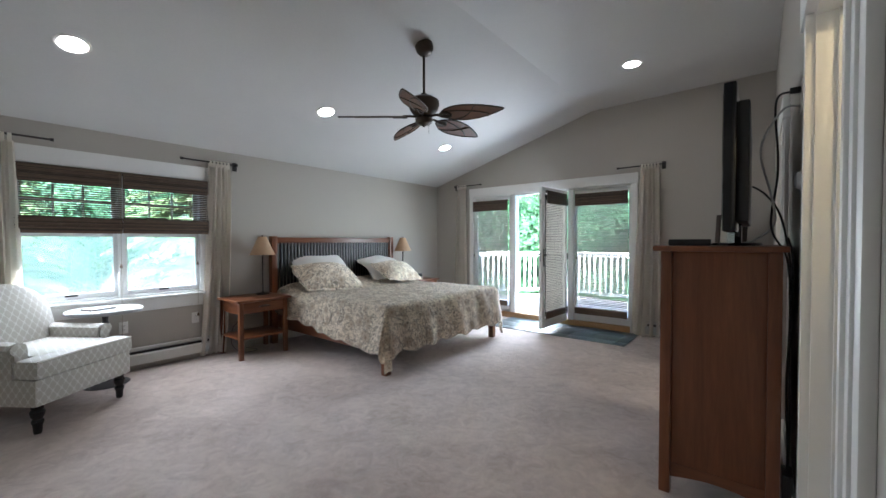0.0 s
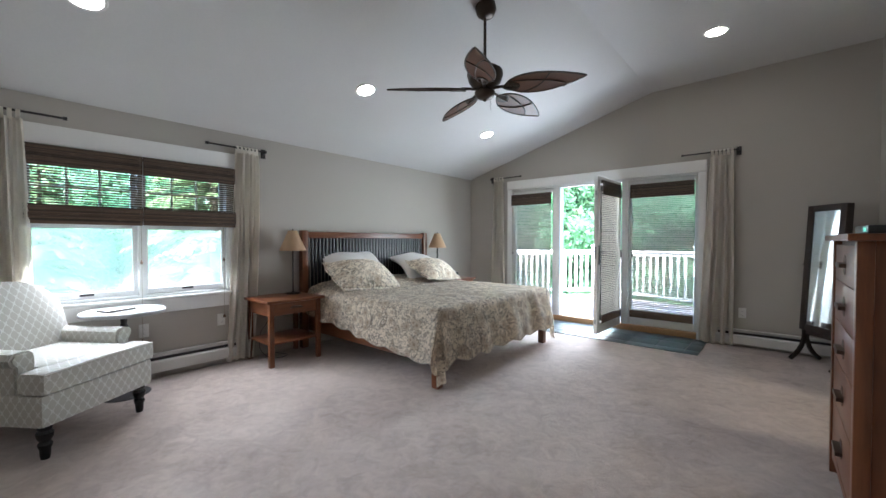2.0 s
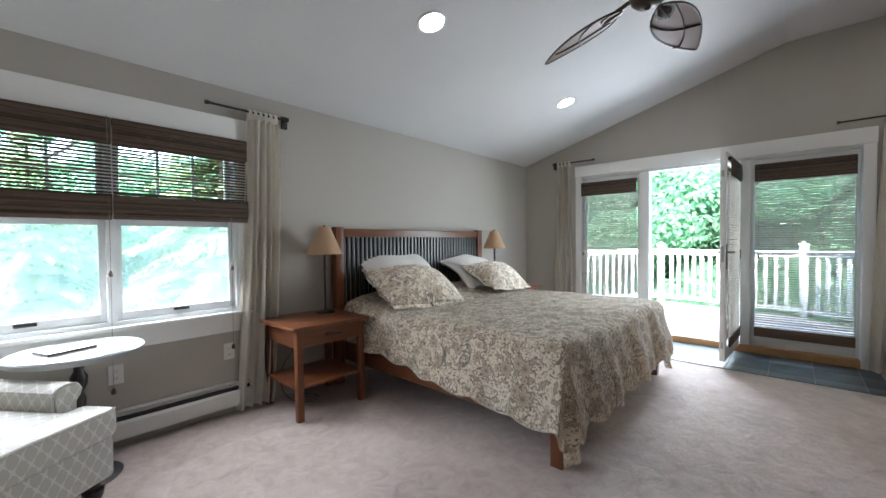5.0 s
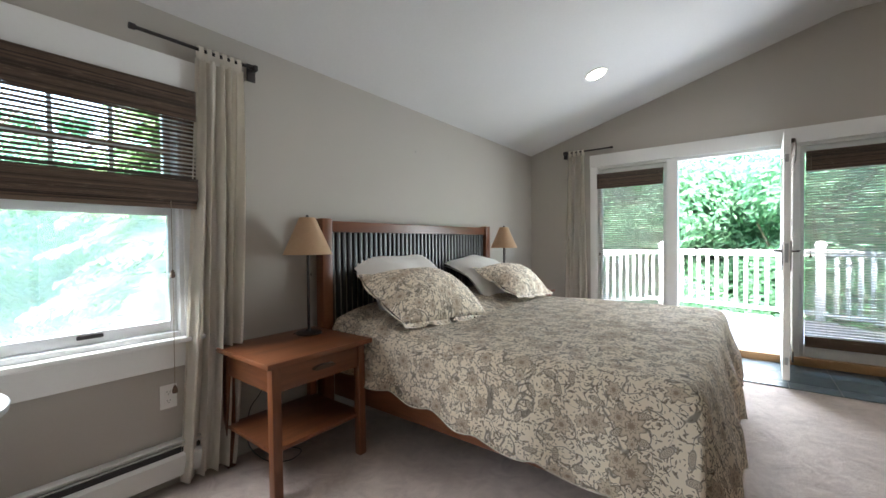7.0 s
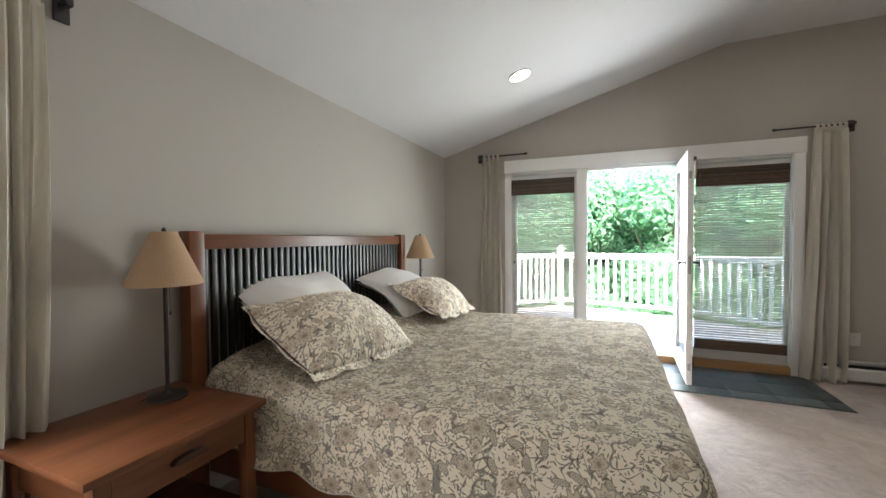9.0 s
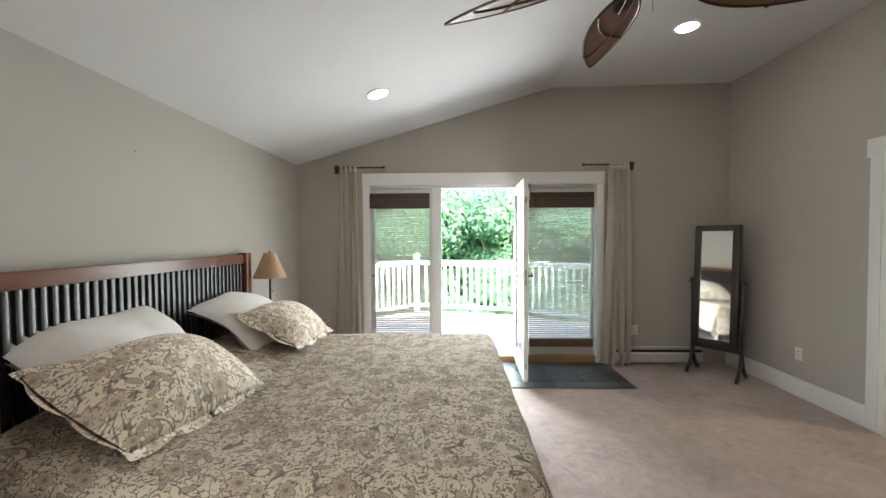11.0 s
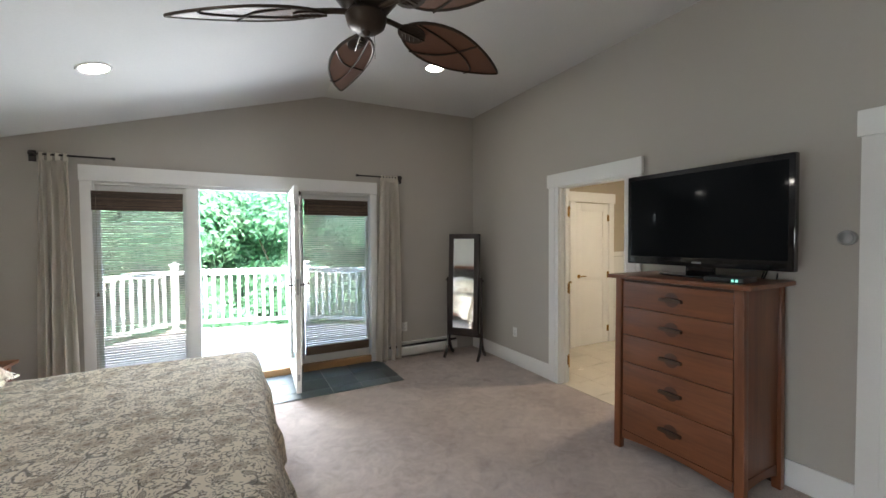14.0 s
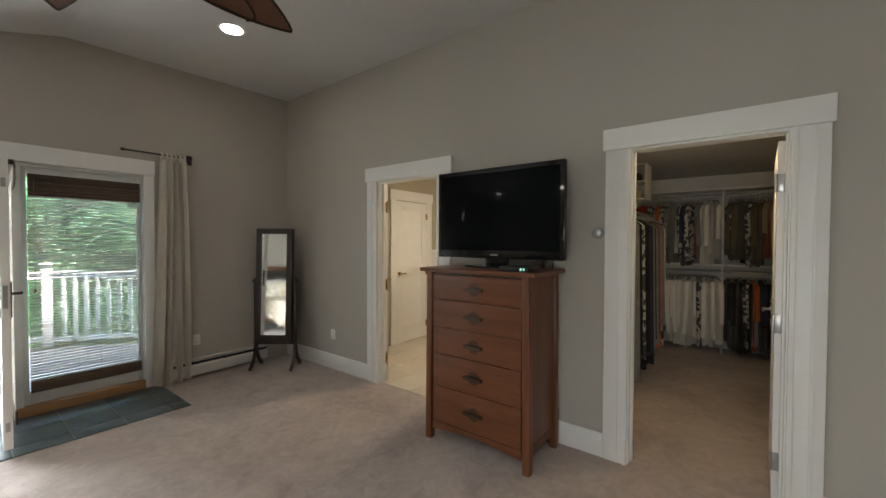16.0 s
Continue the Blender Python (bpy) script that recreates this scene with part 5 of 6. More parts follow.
for h in (0.18, 0.20, 0.195, 0.235, 0.26):
    bm = bmesh.new()
    box(bm, (DX0 + 0.008, DY0 + 0.053, z - h + 0.004), (DX0 + 0.03, DY1 - 0.053, z), 0.003)
    dr = part("drawer", bm, CHERRY_Y, chest)
    zc, yc = z - h / 2, (DY0 + DY1) / 2
    # no hollow here: a flat disc whose dark colour stands for recess shade
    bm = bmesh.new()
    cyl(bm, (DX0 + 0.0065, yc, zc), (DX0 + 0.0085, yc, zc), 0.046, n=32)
    part("recess_shade_disc", bm, RECESS_SHADE, dr, "flat disc behind the pull, coloured dark as a finger recess's shade")
    bm = bmesh.new()
    top_edge = [(yc - 0.072 + 0.144 * k / 10, zc + 0.007 + 0.004 * math.sin(math.pi * k / 10)) for k in range(11)]
    low_edge = [(yc + 0.072 - 0.144 * k / 10, zc - 0.010 - 0.002 * math.sin(math.pi * k / 10)) for k in range(11)]
    prism(bm, top_edge + low_edge, DX0 - 0.018, DX0 + 0.006, 0)
    part("pull", bm, PULL, dr, "dark walnut bar pull")
    z -= h

tv = thing("television", pose(-0.015, 3.01, DH), "flat television with a gloss black frame, switched off, on the chest", "television")
bm = bmesh.new()
box(bm, (0.0, -0.515, 0.065), (0.05, 0.515, 0.725), 0.010)
part("bezel", bm, GLOSS, tv)
bm = bmesh.new()
box(bm, (-0.003, -0.485, 0.125), (0.001, 0.485, 0.69), 0.001)
part("screen", bm, SCREEN, tv, "dark glossy screen")
bm = bmesh.new()
box(bm, (0.048, -0.43, 0.11), (0.095, 0.43, 0.66), 0.012)
part("rear_housing", bm, BLACK, tv)
bm = bmesh.new()
box(bm, (0.03, -0.09, 0.012), (0.06, 0.09, 0.14), 0.008)
part("neck", bm, GLOSS, tv)
bm = bmesh.new()
lathe(bm, [(0.99, 0), (1, 0.004), (0.97, 0.012), (0.6, 0.015)], 48)
bmesh.ops.scale(bm, vec=(0.12, 0.27, 1), verts=bm.verts[:])
bmesh.ops.translate(bm, vec=(0.03, 0, 0), verts=bm.verts[:])
part("stand_base", bm, GLOSS, tv)
bm = bmesh.new()
box(bm, (-0.004, -0.03, 0.088), (-0.002, 0.03, 0.098), 0.0005)
part("badge", bm, STEEL, tv, "small silver badge bar")
cb = thing("cable_box", pose(-0.16, 2.72, DH, 0, 0, 4), "flat black cable box with green digits on the chest", "cable box")
bm = bmesh.new()
box(bm, (-0.09, -0.08, 0), (0.09, 0.12, 0.032), 0.005)
part("case", bm, BLACK, cb)
bm = bmesh.new()
for k, (y, w) in enumerate(((-0.055, 0.012), (-0.035, 0.012))):
    box(bm, (-0.0915, y, 0.008), (-0.0895, y + w, 0.024))
part("clock_digits", bm, GREEN_LED, cb, "green lit digits")

# cables behind the chest, and the plate that they come from
pl = thing("wall_plate", pose(XR, 2.66, 1.93), "white wall plate with television sockets", "wall plate")
bm = bmesh.new()
box(bm, (-0.007, -0.04, -0.09), (0, 0.04, 0.05), 0.003)
part("plate", bm, PORCELAIN, pl)
bm = bmesh.new()
box(bm, (-0.045, -0.012, 0.0), (-0.007, 0.012, 0.024), 0.004)
part("power_plug", bm, BLACK, pl)
rng = random.Random(8)
cable_sets = (
    ("black_cable", BLACK, "black power cable looping down behind the chest", [(XR - 0.04, 2.66, 1.94), (XR - 0.09, 2.66, 1.90), (XR - 0.08, 2.64, 1.6), (XR - 0.10, 2.68, 1.35), (XR - 0.04, 2.66, 1.2), (XR - 0.03, 2.62, 0.95), (XR - 0.035, 2.68, 0.6), (XR - 0.03, 2.64, 0.3), (XR - 0.04, 2.66, 0.08)]),
    ("grey_cable", STEEL, "grey aerial cable hanging from the wall plate", [(XR - 0.01, 2.65, 1.87), (XR - 0.07, 2.65, 1.86), (XR - 0.14, 2.64, 1.70), (XR - 0.10, 2.64, 1.48), (XR - 0.09, 2.68, 1.36), (0.10, 2.75, 1.29), (0.02, 2.80, 1.268)]),
    ("black_cable", BLACK, "black video cable behind the television", [(0.09, 2.80, 1.55), (0.14, 2.74, 1.50), (0.19, 2.70, 1.40), (0.225, 2.67, 1.22), (0.235, 2.62, 1.05), (0.23, 2.67, 0.85)]),
    ("black_cable", BLACK, "black tangled cable behind the chest", [(0.215, 2.66, 1.30), (0.235, 2.60, 1.20), (0.225, 2.60, 1.06), (0.235, 2.70, 0.95), (0.23, 2.62, 0.72), (0.235, 2.66, 0.45), (0.23, 2.64, 0.25)]),
)
for nm, mt, lb, pts in cable_sets:
    bm = bmesh.new()
    tube(bm, spline([(x, y + 0.08 if z < 1.3 else y, z) for x, y, z in pts], 8), 0.0045, 8)
    solo(nm, bm, mt, Matrix(), lb, "cable", "television cables")
bm = bmesh.new()
box(bm, (-0.02, -0.06, 0), (0.02, 0.06, 0.24), 0.006)
solo("power_adapter", bm, BLACK, pose(0.226, 2.70, 0.0), "black power strip standing on the carpet behind the chest", "power strip")

# thermostat
th = thing("thermostat", pose(XR, 2.365, 1.515, 0, -90, 0), "round thermostat with a clear dial cover on the wall", "thermostat")
bm = bmesh.new()
lathe(bm, [(0.041, 0), (0.041, 0.018), (0.036, 0.026)], 32)
part("case", bm, STEEL, th)
bm = bmesh.new()
lathe(bm, [(0.033, 0.026), (0.030, 0.034), (0.018, 0.04)], 32)
part("dial", bm, PEWTER, th)

# ---- cheval mirror ----
mir = thing("cheval_mirror", pose(-0.13, 5.80, 0, 0, 0, math.degrees(math.atan2(-0.79, 0.61))), "dark espresso cheval mirror tilted on its stand in the corner", "mirror")
# local x along the width, -y towards the room
tilt = Matrix.Translation((0, 0, 0.95)) @ Matrix.Rotation(radians(-3.2), 4, "X") @ Matrix.Translation((0, 0, -0.95))
MW, MZ0, MZ1 = 0.405, 0.325, 1.585
bm = bmesh.new()
for lo, hi in (((-MW / 2, -0.05, MZ0), (-MW / 2 + 0.062, 0.02, MZ1)), ((MW / 2 - 0.062, -0.05, MZ0), (MW / 2, 0.02, MZ1)),
               ((-MW / 2 + 0.062, -0.05, MZ0), (MW / 2 - 0.062, 0.02, MZ0 + 0.062)), ((-MW / 2 + 0.062, -0.05, MZ1 - 0.062), (MW / 2 - 0.062, 0.02, MZ1))):
    box(bm, lo, hi, 0.004)
box(bm, (-MW / 2 + 0.05, 0.0, MZ0 + 0.05), (MW / 2 - 0.05, 0.012, MZ1 - 0.05))
bmesh.ops.transform(bm, matrix=tilt, verts=bm.verts[:])
part("mirror_frame", bm, ESPRESSO, mir)
bm = bmesh.new()
box(bm, (-MW / 2 + 0.06, -0.040, MZ0 + 0.06), (MW / 2 - 0.06, -0.036, MZ1 - 0.06))
bmesh.ops.transform(bm, matrix=tilt, verts=bm.verts[:])
part("mirror_glass", bm, MIRROR, mir, "silvered mirror glass", False)
for s in (-1, 1):
    x = s * (MW / 2 + 0.022)
    bm = bmesh.new()
    box(bm, (x - 0.013, -0.02, 0.20), (x + 0.013, 0.02, 1.03), 0.004)
    part("upright", bm, ESPRESSO, mir)
    bm = bmesh.new()
    cyl(bm, (x - s * 0.02, 0, 0.99), (x + s * 0.035, 0, 0.99), 0.011, n=12)
    part("pivot_knob", bm, ESPRESSO, mir)
    for f in (-1, 1):
        bm = bmesh.new()
        pts = spline([(x, f * 0.012, 0.33), (x, f * 0.02, 0.2), (x, f * 0.07, 0.09), (x, f * 0.15, 0.012)], 5)
        rings = []
        for p in pts:
            rings.append([bm.verts.new((p.x + a, p.y + f * b, p.z + c)) for a, b, c in ((-0.012, -0.014, -0.012), (0.012, -0.014, -0.012), (0.012, 0.014, 0.008), (-0.012, 0.014, 0.008))])
        for a, b in zip(rings, rings[1:]):
            for k in range(4):
                bm.faces.new((a[k], a[(k + 1) % 4], b[(k + 1) % 4], b[k]))
        bm.faces.new(rings[0][::-1])
        bm.faces.new(rings[-1])
        bmesh.ops.recalc_face_normals(bm, faces=bm.faces[:])
        part("foot", bm, ESPRESSO, mir)
bm = bmesh.new()
box(bm, (-MW / 2 - 0.009, -0.012, 0.27), (MW / 2 + 0.009, 0.012, 0.32), 0.003)
part("stretcher", bm, ESPRESSO, mir)


# ---- outlets ----
def outlet(m, group="wall outlets"):
    """Local z out of the wall, y up."""
    th = thing("wall_outlet", m, "white duplex wall outlet", "outlet", group)
    bm = bmesh.new()
    box(bm, (-0.036, -0.058, 0), (0.036, 0.058, 0.006), 0.002)
    part("cover_plate", bm, PORCELAIN, th)
    for y in (-0.021, 0.021):
        bm = bmesh.new()
        box(bm, (-0.017, y - 0.015, 0.006), (0.017, y + 0.015, 0.0085), 0.002)
        soc = part("socket", bm, PORCELAIN, th)
        bm = bmesh.new()
        for x in (-0.007, 0.006):
            box(bm, (x - 0.001, y - 0.002, 0.0084), (x + 0.001, y + 0.007, 0.0092))
        cyl(bm, (0, y - 0.008, 0.0084), (0, y - 0.008, 0.0092), 0.0022, n=8)
        part("slot", bm, BLACK, soc)
    return th


def on_wall(p, out):
    z = Vector(out)
    y = Vector((0, 0, 1))
    x = y.cross(z)
    m = Matrix((x, y, z)).transposed().to_4x4()
    m.translation = p
    return m


first = outlet(on_wall((XL, 1.36, 0.44), (1, 0, 0)))
for p, o in (((XL, 1.99, 0.445), (1, 0, 0)), ((XR, 5.26, 0.39), (-1, 0, 0)), ((-0.80, YF, 0.39), (0, -1, 0))):
    copy_thing(first, on_wall(p, o))
bm = bmesh.new()
lathe(bm, [(0.004, 0), (0.004, 0.006), (0.002, 0.012)], 10)
solo("wall_nail", bm, STEEL, on_wall((XL, 3.85, 1.975), (1, 0, 0)), "small steel nail in the wall above the bed", "nail")

# ---- recessed lights ----
slope = math.degrees(math.atan2(RIDGE_Z - EAVE_Z, RIDGE_X - XL))
for x, y in ((-3.60, 0.875), (-3.52, 2.86), (-3.525, 4.92), (-0.965, 4.95)):
    a = -slope if x < RIDGE_X else 0
    m = Matrix.Translation((x, y, roof_z(x))) @ Matrix.Rotation(radians(a), 4, "Y")
    th = thing("recessed_light", m, "round white recessed ceiling light, lit", "ceiling light", "recessed lights")
    bm = bmesh.new()
    n = 40
    prof = [(0.078, -0.001), (0.082, -0.007), (0.098, -0.008), (0.102, -0.001)]
    rings = [[bm.verts.new((r * math.cos(2 * math.pi * k / n), r * math.sin(2 * math.pi * k / n), z)) for k in range(n)] for r, z in prof]
    for p, q in zip(rings, rings[1:]):
        for k in range(n):
            bm.faces.new((p[k], p[(k + 1) % n], q[(k + 1) % n], q[k]))
    bmesh.ops.recalc_face_normals(bm, faces=bm.faces[:])
    part("trim_ring", bm, TRIM, th)
    bm = bmesh.new()
    lathe(bm, [(0.079, -0.006), (0.06, -0.0075), (0.01, -0.008)], 40)
    part("diffuser", bm, LAMP_ON, th, "glowing round diffuser")

# ---- ceiling fan ----
FX, FY = -2.245, 3.01
FZ = 2.365
fan = thing("ceiling_fan", pose(FX, FY, FZ), "dark bronze ceiling fan with five leaf-shaped framed blades", "ceiling fan")
bm = bmesh.new()
can = Matrix.Translation((0, 0, roof_z(FX) - FZ)) @ Matrix.Rotation(radians(-slope), 4, "Y")
lathe(bm, [(0.03, -0.095), (0.055, -0.085), (0.078, -0.05), (0.08, -0.001)], 32, can)
part("canopy", bm, BRONZE, fan)
bm = bmesh.new()
cyl(bm, (0, 0, 0.20), (0, 0, roof_z(FX) - FZ - 0.06), 0.0115, n=14)
part("downrod", bm, BRONZE, fan)
bm = bmesh.new()
lathe(bm, [(0.055, 0.035), (0.085, 0.05), (0.125, 0.10), (0.14, 0.15), (0.135, 0.185), (0.10, 0.21), (0.04, 0.222), (0.025, 0.25)], 40)
part("motor_housing", bm, BRONZE, fan)
bm = bmesh.new()
lathe(bm, [(0.006, -0.05), (0.012, -0.045), (0.018, -0.035), (0.05, -0.028), (0.072, -0.01), (0.08, 0.02), (0.072, 0.035)], 36)
part("switch_cup", bm, BRONZE, fan)


def blade_outline(n=36):
    pts = []
    for k in range(n):
        a = 2 * math.pi * k / n
        t = 0.5 - 0.5 * math.cos(a)
        w = 0.105 * math.sin(math.pi * t ** 0.72) ** 0.8 * (1 if a < math.pi else -1)
        pts.append((0.17 + 0.58 * t, w))
    return pts


outline = blade_outline()
for k in range(5):
    turn = pose(0, 0, 0.045, 0, 3.0, 12 + 72 * k) @ Matrix.Rotation(radians(-17), 4, "X")
    bm = bmesh.new()
    prism(bm, [(x, y * 0.96) for x, y in outline], -0.002, 0.002, 2)
    bmesh.ops.transform(bm, matrix=turn, verts=bm.verts[:])
    bl = part("blade", bm, RATTAN, fan, "leaf-shaped blade with brown woven panel")
    bm = bmesh.new()
    tube(bm, [turn @ Vector((x, y, 0)) for x, y in outline] + [turn @ Vector((*outline[0], 0))], 0.0065, 8)
    part("blade_rim", bm, BRONZE, bl)
    bm = bmesh.new()
    for vein in (((0.21, -0.055), (0.36, -0.040), (0.51, -0.005), (0.60, 0.045), (0.585, 0.080)), ((0.26, 0.088), (0.37, 0.055), (0.45, 0.0), (0.52, -0.085))):
        tube(bm, [turn @ p for p in spline([(x, y, -0.005) for x, y in vein], 6)], 0.0045, 6)
    part("blade_vein", bm, BRONZE, bl)
    bm = bmesh.new()
    tube(bm, [turn @ Vector(p) for p in ((0.06, 0, 0.0), (0.12, 0, 0.004), (0.19, 0, 0.004))], 0.011, 8)
    palm = bmesh.new()
    prism(palm, [(0.15 + 0.13 * (0.5 - 0.5 * math.cos(math.pi * 2 * q / 20)), 0.045 * math.sin(math.pi * 2 * q / 20)) for q in range(20)], -0.010, -0.003, 2)
    for q in range(5):
        for side in (-1, 1):
            x = 0.165 + 0.02 * q
            tube(palm, [(x, 0, -0.011), (x + 0.022, side * 0.032 * math.sin(math.pi * (x + 0.02 - 0.15) / 0.13), -0.011)], 0.003, 5)
    tube(palm, [(0.15, 0, -0.012), (0.28, 0, -0.012)], 0.004, 6)
    bmesh.ops.transform(palm, matrix=turn, verts=palm.verts[:])
    part("palm_bracket", palm, BRONZE, bl, "ribbed leaf-shaped bronze bracket")
    part("blade_arm", bm, BRONZE, bl)
bm = bmesh.new()
tube(bm, [(0.04, 0.02, -0.02), (0.041, 0.02, -0.12)], 0.001, 5)
part("pull_chain", bm, BRONZE, fan)

# ---- bathroom ----
BX1, BYN, BYS, BH = 3.3, 5.42, 2.95, 2.40
XW = XR + W
bm = bmesh.new()
box(bm, (XW, BYN, 0), (BX1, BYN + 0.1, BH))
structure("wall_bath_north", bm, BATH_WALL, "taupe painted bathroom wall", False)
bm = bmesh.new()
box(bm, (BX1, BYS, 0), (BX1 + 0.1, BYN + 0.1, BH))
structure("wall_bath_east", bm, BATH_WALL, "taupe painted bathroom wall", False)
bm = bmesh.new()
box(bm, (XW, BYS - 0.1, 0), (BX1 + 0.1, BYS, BH))
structure("wall_bath_south", bm, BATH_WALL, "taupe painted bathroom wall", False)
bm = bmesh.new()
box(bm, (XW, BYS - 0.1, BH), (BX1 + 0.1, BYN + 0.1, BH + 0.1))
structure("ceiling_bath", bm, CEILING, "white bathroom ceiling", False)
bfloor = tagged(new("floor_bath"), "cream ceramic floor tiles laid square", "", "", "structure")
bm = bmesh.new()
box(bm, (XR + 0.02, BYS, -0.1), (BX1, BYN, 0.002))
part("grout_bed", bm, GROUT, bfloor, "", False)

# added fixture, out of view, that only serves to light the bathroom
bath_fill = thing("ceiling_light", pose(1.6, 3.9, BH), "unseen round ceiling light added to brighten the bathroom", "ceiling light")
bm = bmesh.new()
lathe(bm, [(0.05, -0.07), (0.13, -0.05), (0.15, -0.012)], 32)
part("diffuser", bm, emit_material("warm_bath_fill", (1.0, 0.86, 0.66), 5.8), bath_fill)
bm = bmesh.new()
lathe(bm, [(0.155, -0.012), (0.16, 0.0)], 32)
part("rim", bm, STEEL, bath_fill)


def panel_door(m, w, h, label, hinge_side, lever=True, metal=BRASS):
    """A two-panel door; local x along its width, y its thickness (0.035), z up."""
    th = thing("panel_door", m, label, "door", "white panel doors")
    bm = bmesh.new()
    st, d = 0.115, 0.035
    zs = (0.0, 0.21, 0.92, 1.06, h - 0.115, h)
    box(bm, (0, 0, 0), (st, d, h), 0.002)
    box(bm, (w - st, 0, 0), (w, d, h), 0.002)
    for a, b in ((zs[0], zs[1]), (zs[2], zs[3]), (zs[4], zs[5])):
        box(bm, (st, 0, a), (w - st, d, b), 0.002)
    body = part("stiles_and_rails", bm, TRIM, th)
    for a, b in ((zs[1], zs[2]), (zs[3], zs[4])):
        bm = bmesh.new()
        box(bm, (st - 0.002, 0.010, a - 0.002), (w - st + 0.002, d - 0.010, b + 0.002))
        part("panel", bm, TRIM, th)
    x = w - 0.06 if hinge_side == 0 else 0.06
    if lever:
        for s in (-1, 1):
            y = 0 if s < 0 else d
            bm = bmesh.new()
            cyl(bm, (x, y, 0.98), (x, y + s * 0.008, 0.98), 0.026, n=20)
            cyl(bm, (x, y + s * 0.008, 0.98), (x, y + s * 0.045, 0.98), 0.009, n=12)
            q = 1 if hinge_side else -1
            tube(bm, spline([(x, y + s * 0.045, 0.98), (x + q * 0.05, y + s * 0.05, 0.985), (x + q * 0.10, y + s * 0.045, 0.978)], 5), 0.008, 8, 0.006)
            part("lever", bm, metal, th, "polished brass lever handle")
    xh = 0 if hinge_side == 0 else w
    for z in (0.2, 0.98, h - 0.2):
        bm = bmesh.new()
        cyl(bm, (xh, -0.006, z - 0.045), (xh, -0.006, z + 0.045), 0.007, n=10)
        box(bm, (xh - 0.03, -0.003, z - 0.045), (xh + 0.03, 0.0, z + 0.045))
        part("hinge", bm, metal, th, "brass hinge")
    return th


# the bathroom's own door, swung right back, and the linen closet's door beyond
bath_door = panel_door(Matrix.Translation((XW - 0.012, BATH_Y1 - 0.004, 0.01)) @ Matrix.Rotation(radians(46), 4, "Z"), 0.74, 2.0, "white two-panel bathroom door swung back, brass hinges", 0)
panel_door(pose(1.42, BYN - 0.012, 0.01, 0, 0, 0), 0.66, 2.0, "white two-panel closed linen door in the bathroom", 1)
bm = bmesh.new()
box(bm, (1.31, BYN - 0.022, 0), (1.415, BYN, 2.02), 0.004)
box(bm, (2.085, BYN - 0.022, 0), (2.19, BYN, 2.02), 0.004)
box(bm, (1.29, BYN - 0.03, 2.02), (2.21, BYN, 2.16), 0.004)
for z in (0.24, 1.0, 1.80):
    hb = bmesh.new()
    box(hb, (XW - 0.052, BATH_Y1 - 0.004, z - 0.05), (XW - 0.012, BATH_Y1 - 0.001, z + 0.05), 0.001)
    cyl(hb, (XW - 0.010, BATH_Y1 - 0.007, z - 0.05), (XW - 0.010, BATH_Y1 - 0.007, z + 0.05), 0.008, n=12)
    for v in (z - 0.056, z + 0.056):
        cyl(hb, (XW - 0.010, BATH_Y1 - 0.007, v - 0.006), (XW - 0.010, BATH_Y1 - 0.007, v + 0.006), 0.005, n=10)
    bmesh.ops.transform(hb, matrix=bath_door.matrix_world.inverted(), verts=hb.verts[:])
    part("jamb_hinge", hb, BRASS, bath_door, "polished brass butt hinge on the jamb")
structure("trim_linen_door", bm, TRIM, "white casing round the linen door")
bwall = tagged(new("tile_wainscot"), "white glazed wall tiles with a darker cap course", "", "", "structure")
bm = bmesh.new()
box(bm, (2.11, BYN - 0.008, 0), (BX1, BYN, 1.32))
part("grout_bed", bm, GROUT, bwall, "", False)
cur = thing("shower_curtain", pose(2.75, 4.6, 0), "taupe shower curtain on a white rod", "shower curtain")
bm = bmesh.new()
n = 60
a = [bm.verts.new((0.03 * math.sin(k * 0.9), 0.8 * k / n, 0.15)) for k in range(n + 1)]
b = [bm.verts.new((0.022 * math.sin(k * 0.9 + 0.2), 0.8 * k / n, 1.98)) for k in range(n + 1)]
for k in range(n):
    bm.faces.new((a[k], a[k + 1], b[k + 1], b[k]))
bmesh.ops.solidify(bm, geom=bm.faces[:], thickness=0.003)
part("drape", bm, weave_material("taupe_shower_cloth", (0.30, 0.27, 0.22), (0.38, 0.34, 0.28), 200), cur)
bm = bmesh.new()
cyl(bm, (0, -1.6, 2.02), (0, 0.82, 2.02), 0.013)
part("rod", bm, VINYL, cur)

# ---- walk-in closet ----
CX1, CY0, CY1, CH = 4.05, 0.75, 2.83, 2.36
bm = bmesh.new()
box(bm, (CX1, CY0 - 0.1, 0), (CX1 + 0.1, CY1 + 0.1, CH))
structure("wall_closet_east", bm, CEILING, "cream closet wall", False)
bm = bmesh.new()
box(bm, (XW, CY0 - 0.1, 0), (CX1, CY0, CH))
structure("wall_closet_south", bm, CEILING, "cream closet wall", False)
bm = bmesh.new()
box(bm, (XW, CY1, 0), (CX1, CY1 + 0.02, CH))
structure("wall_closet_north", bm, CEILING, "cream closet wall", False)
bm = bmesh.new()
box(bm, (XW, CY0 - 0.1, CH), (CX1 + 0.1, CY1 + 0.02, CH + 0.1))
structure("ceiling_closet", bm, CEILING, "cream closet ceiling", False)
bm = bmesh.new()
box(bm, (XR + T, CY0 - 0.1, -0.1), (CX1, CY1 + 0.02, 0.0))
structure("floor_closet", bm, CARPET, "beige closet carpet", False)
lamp_c = thing("ceiling_light", pose(0.72, 1.75, CH), "small warm lit globe light on a short closet ceiling stem", "ceiling light")
bm = bmesh.new()
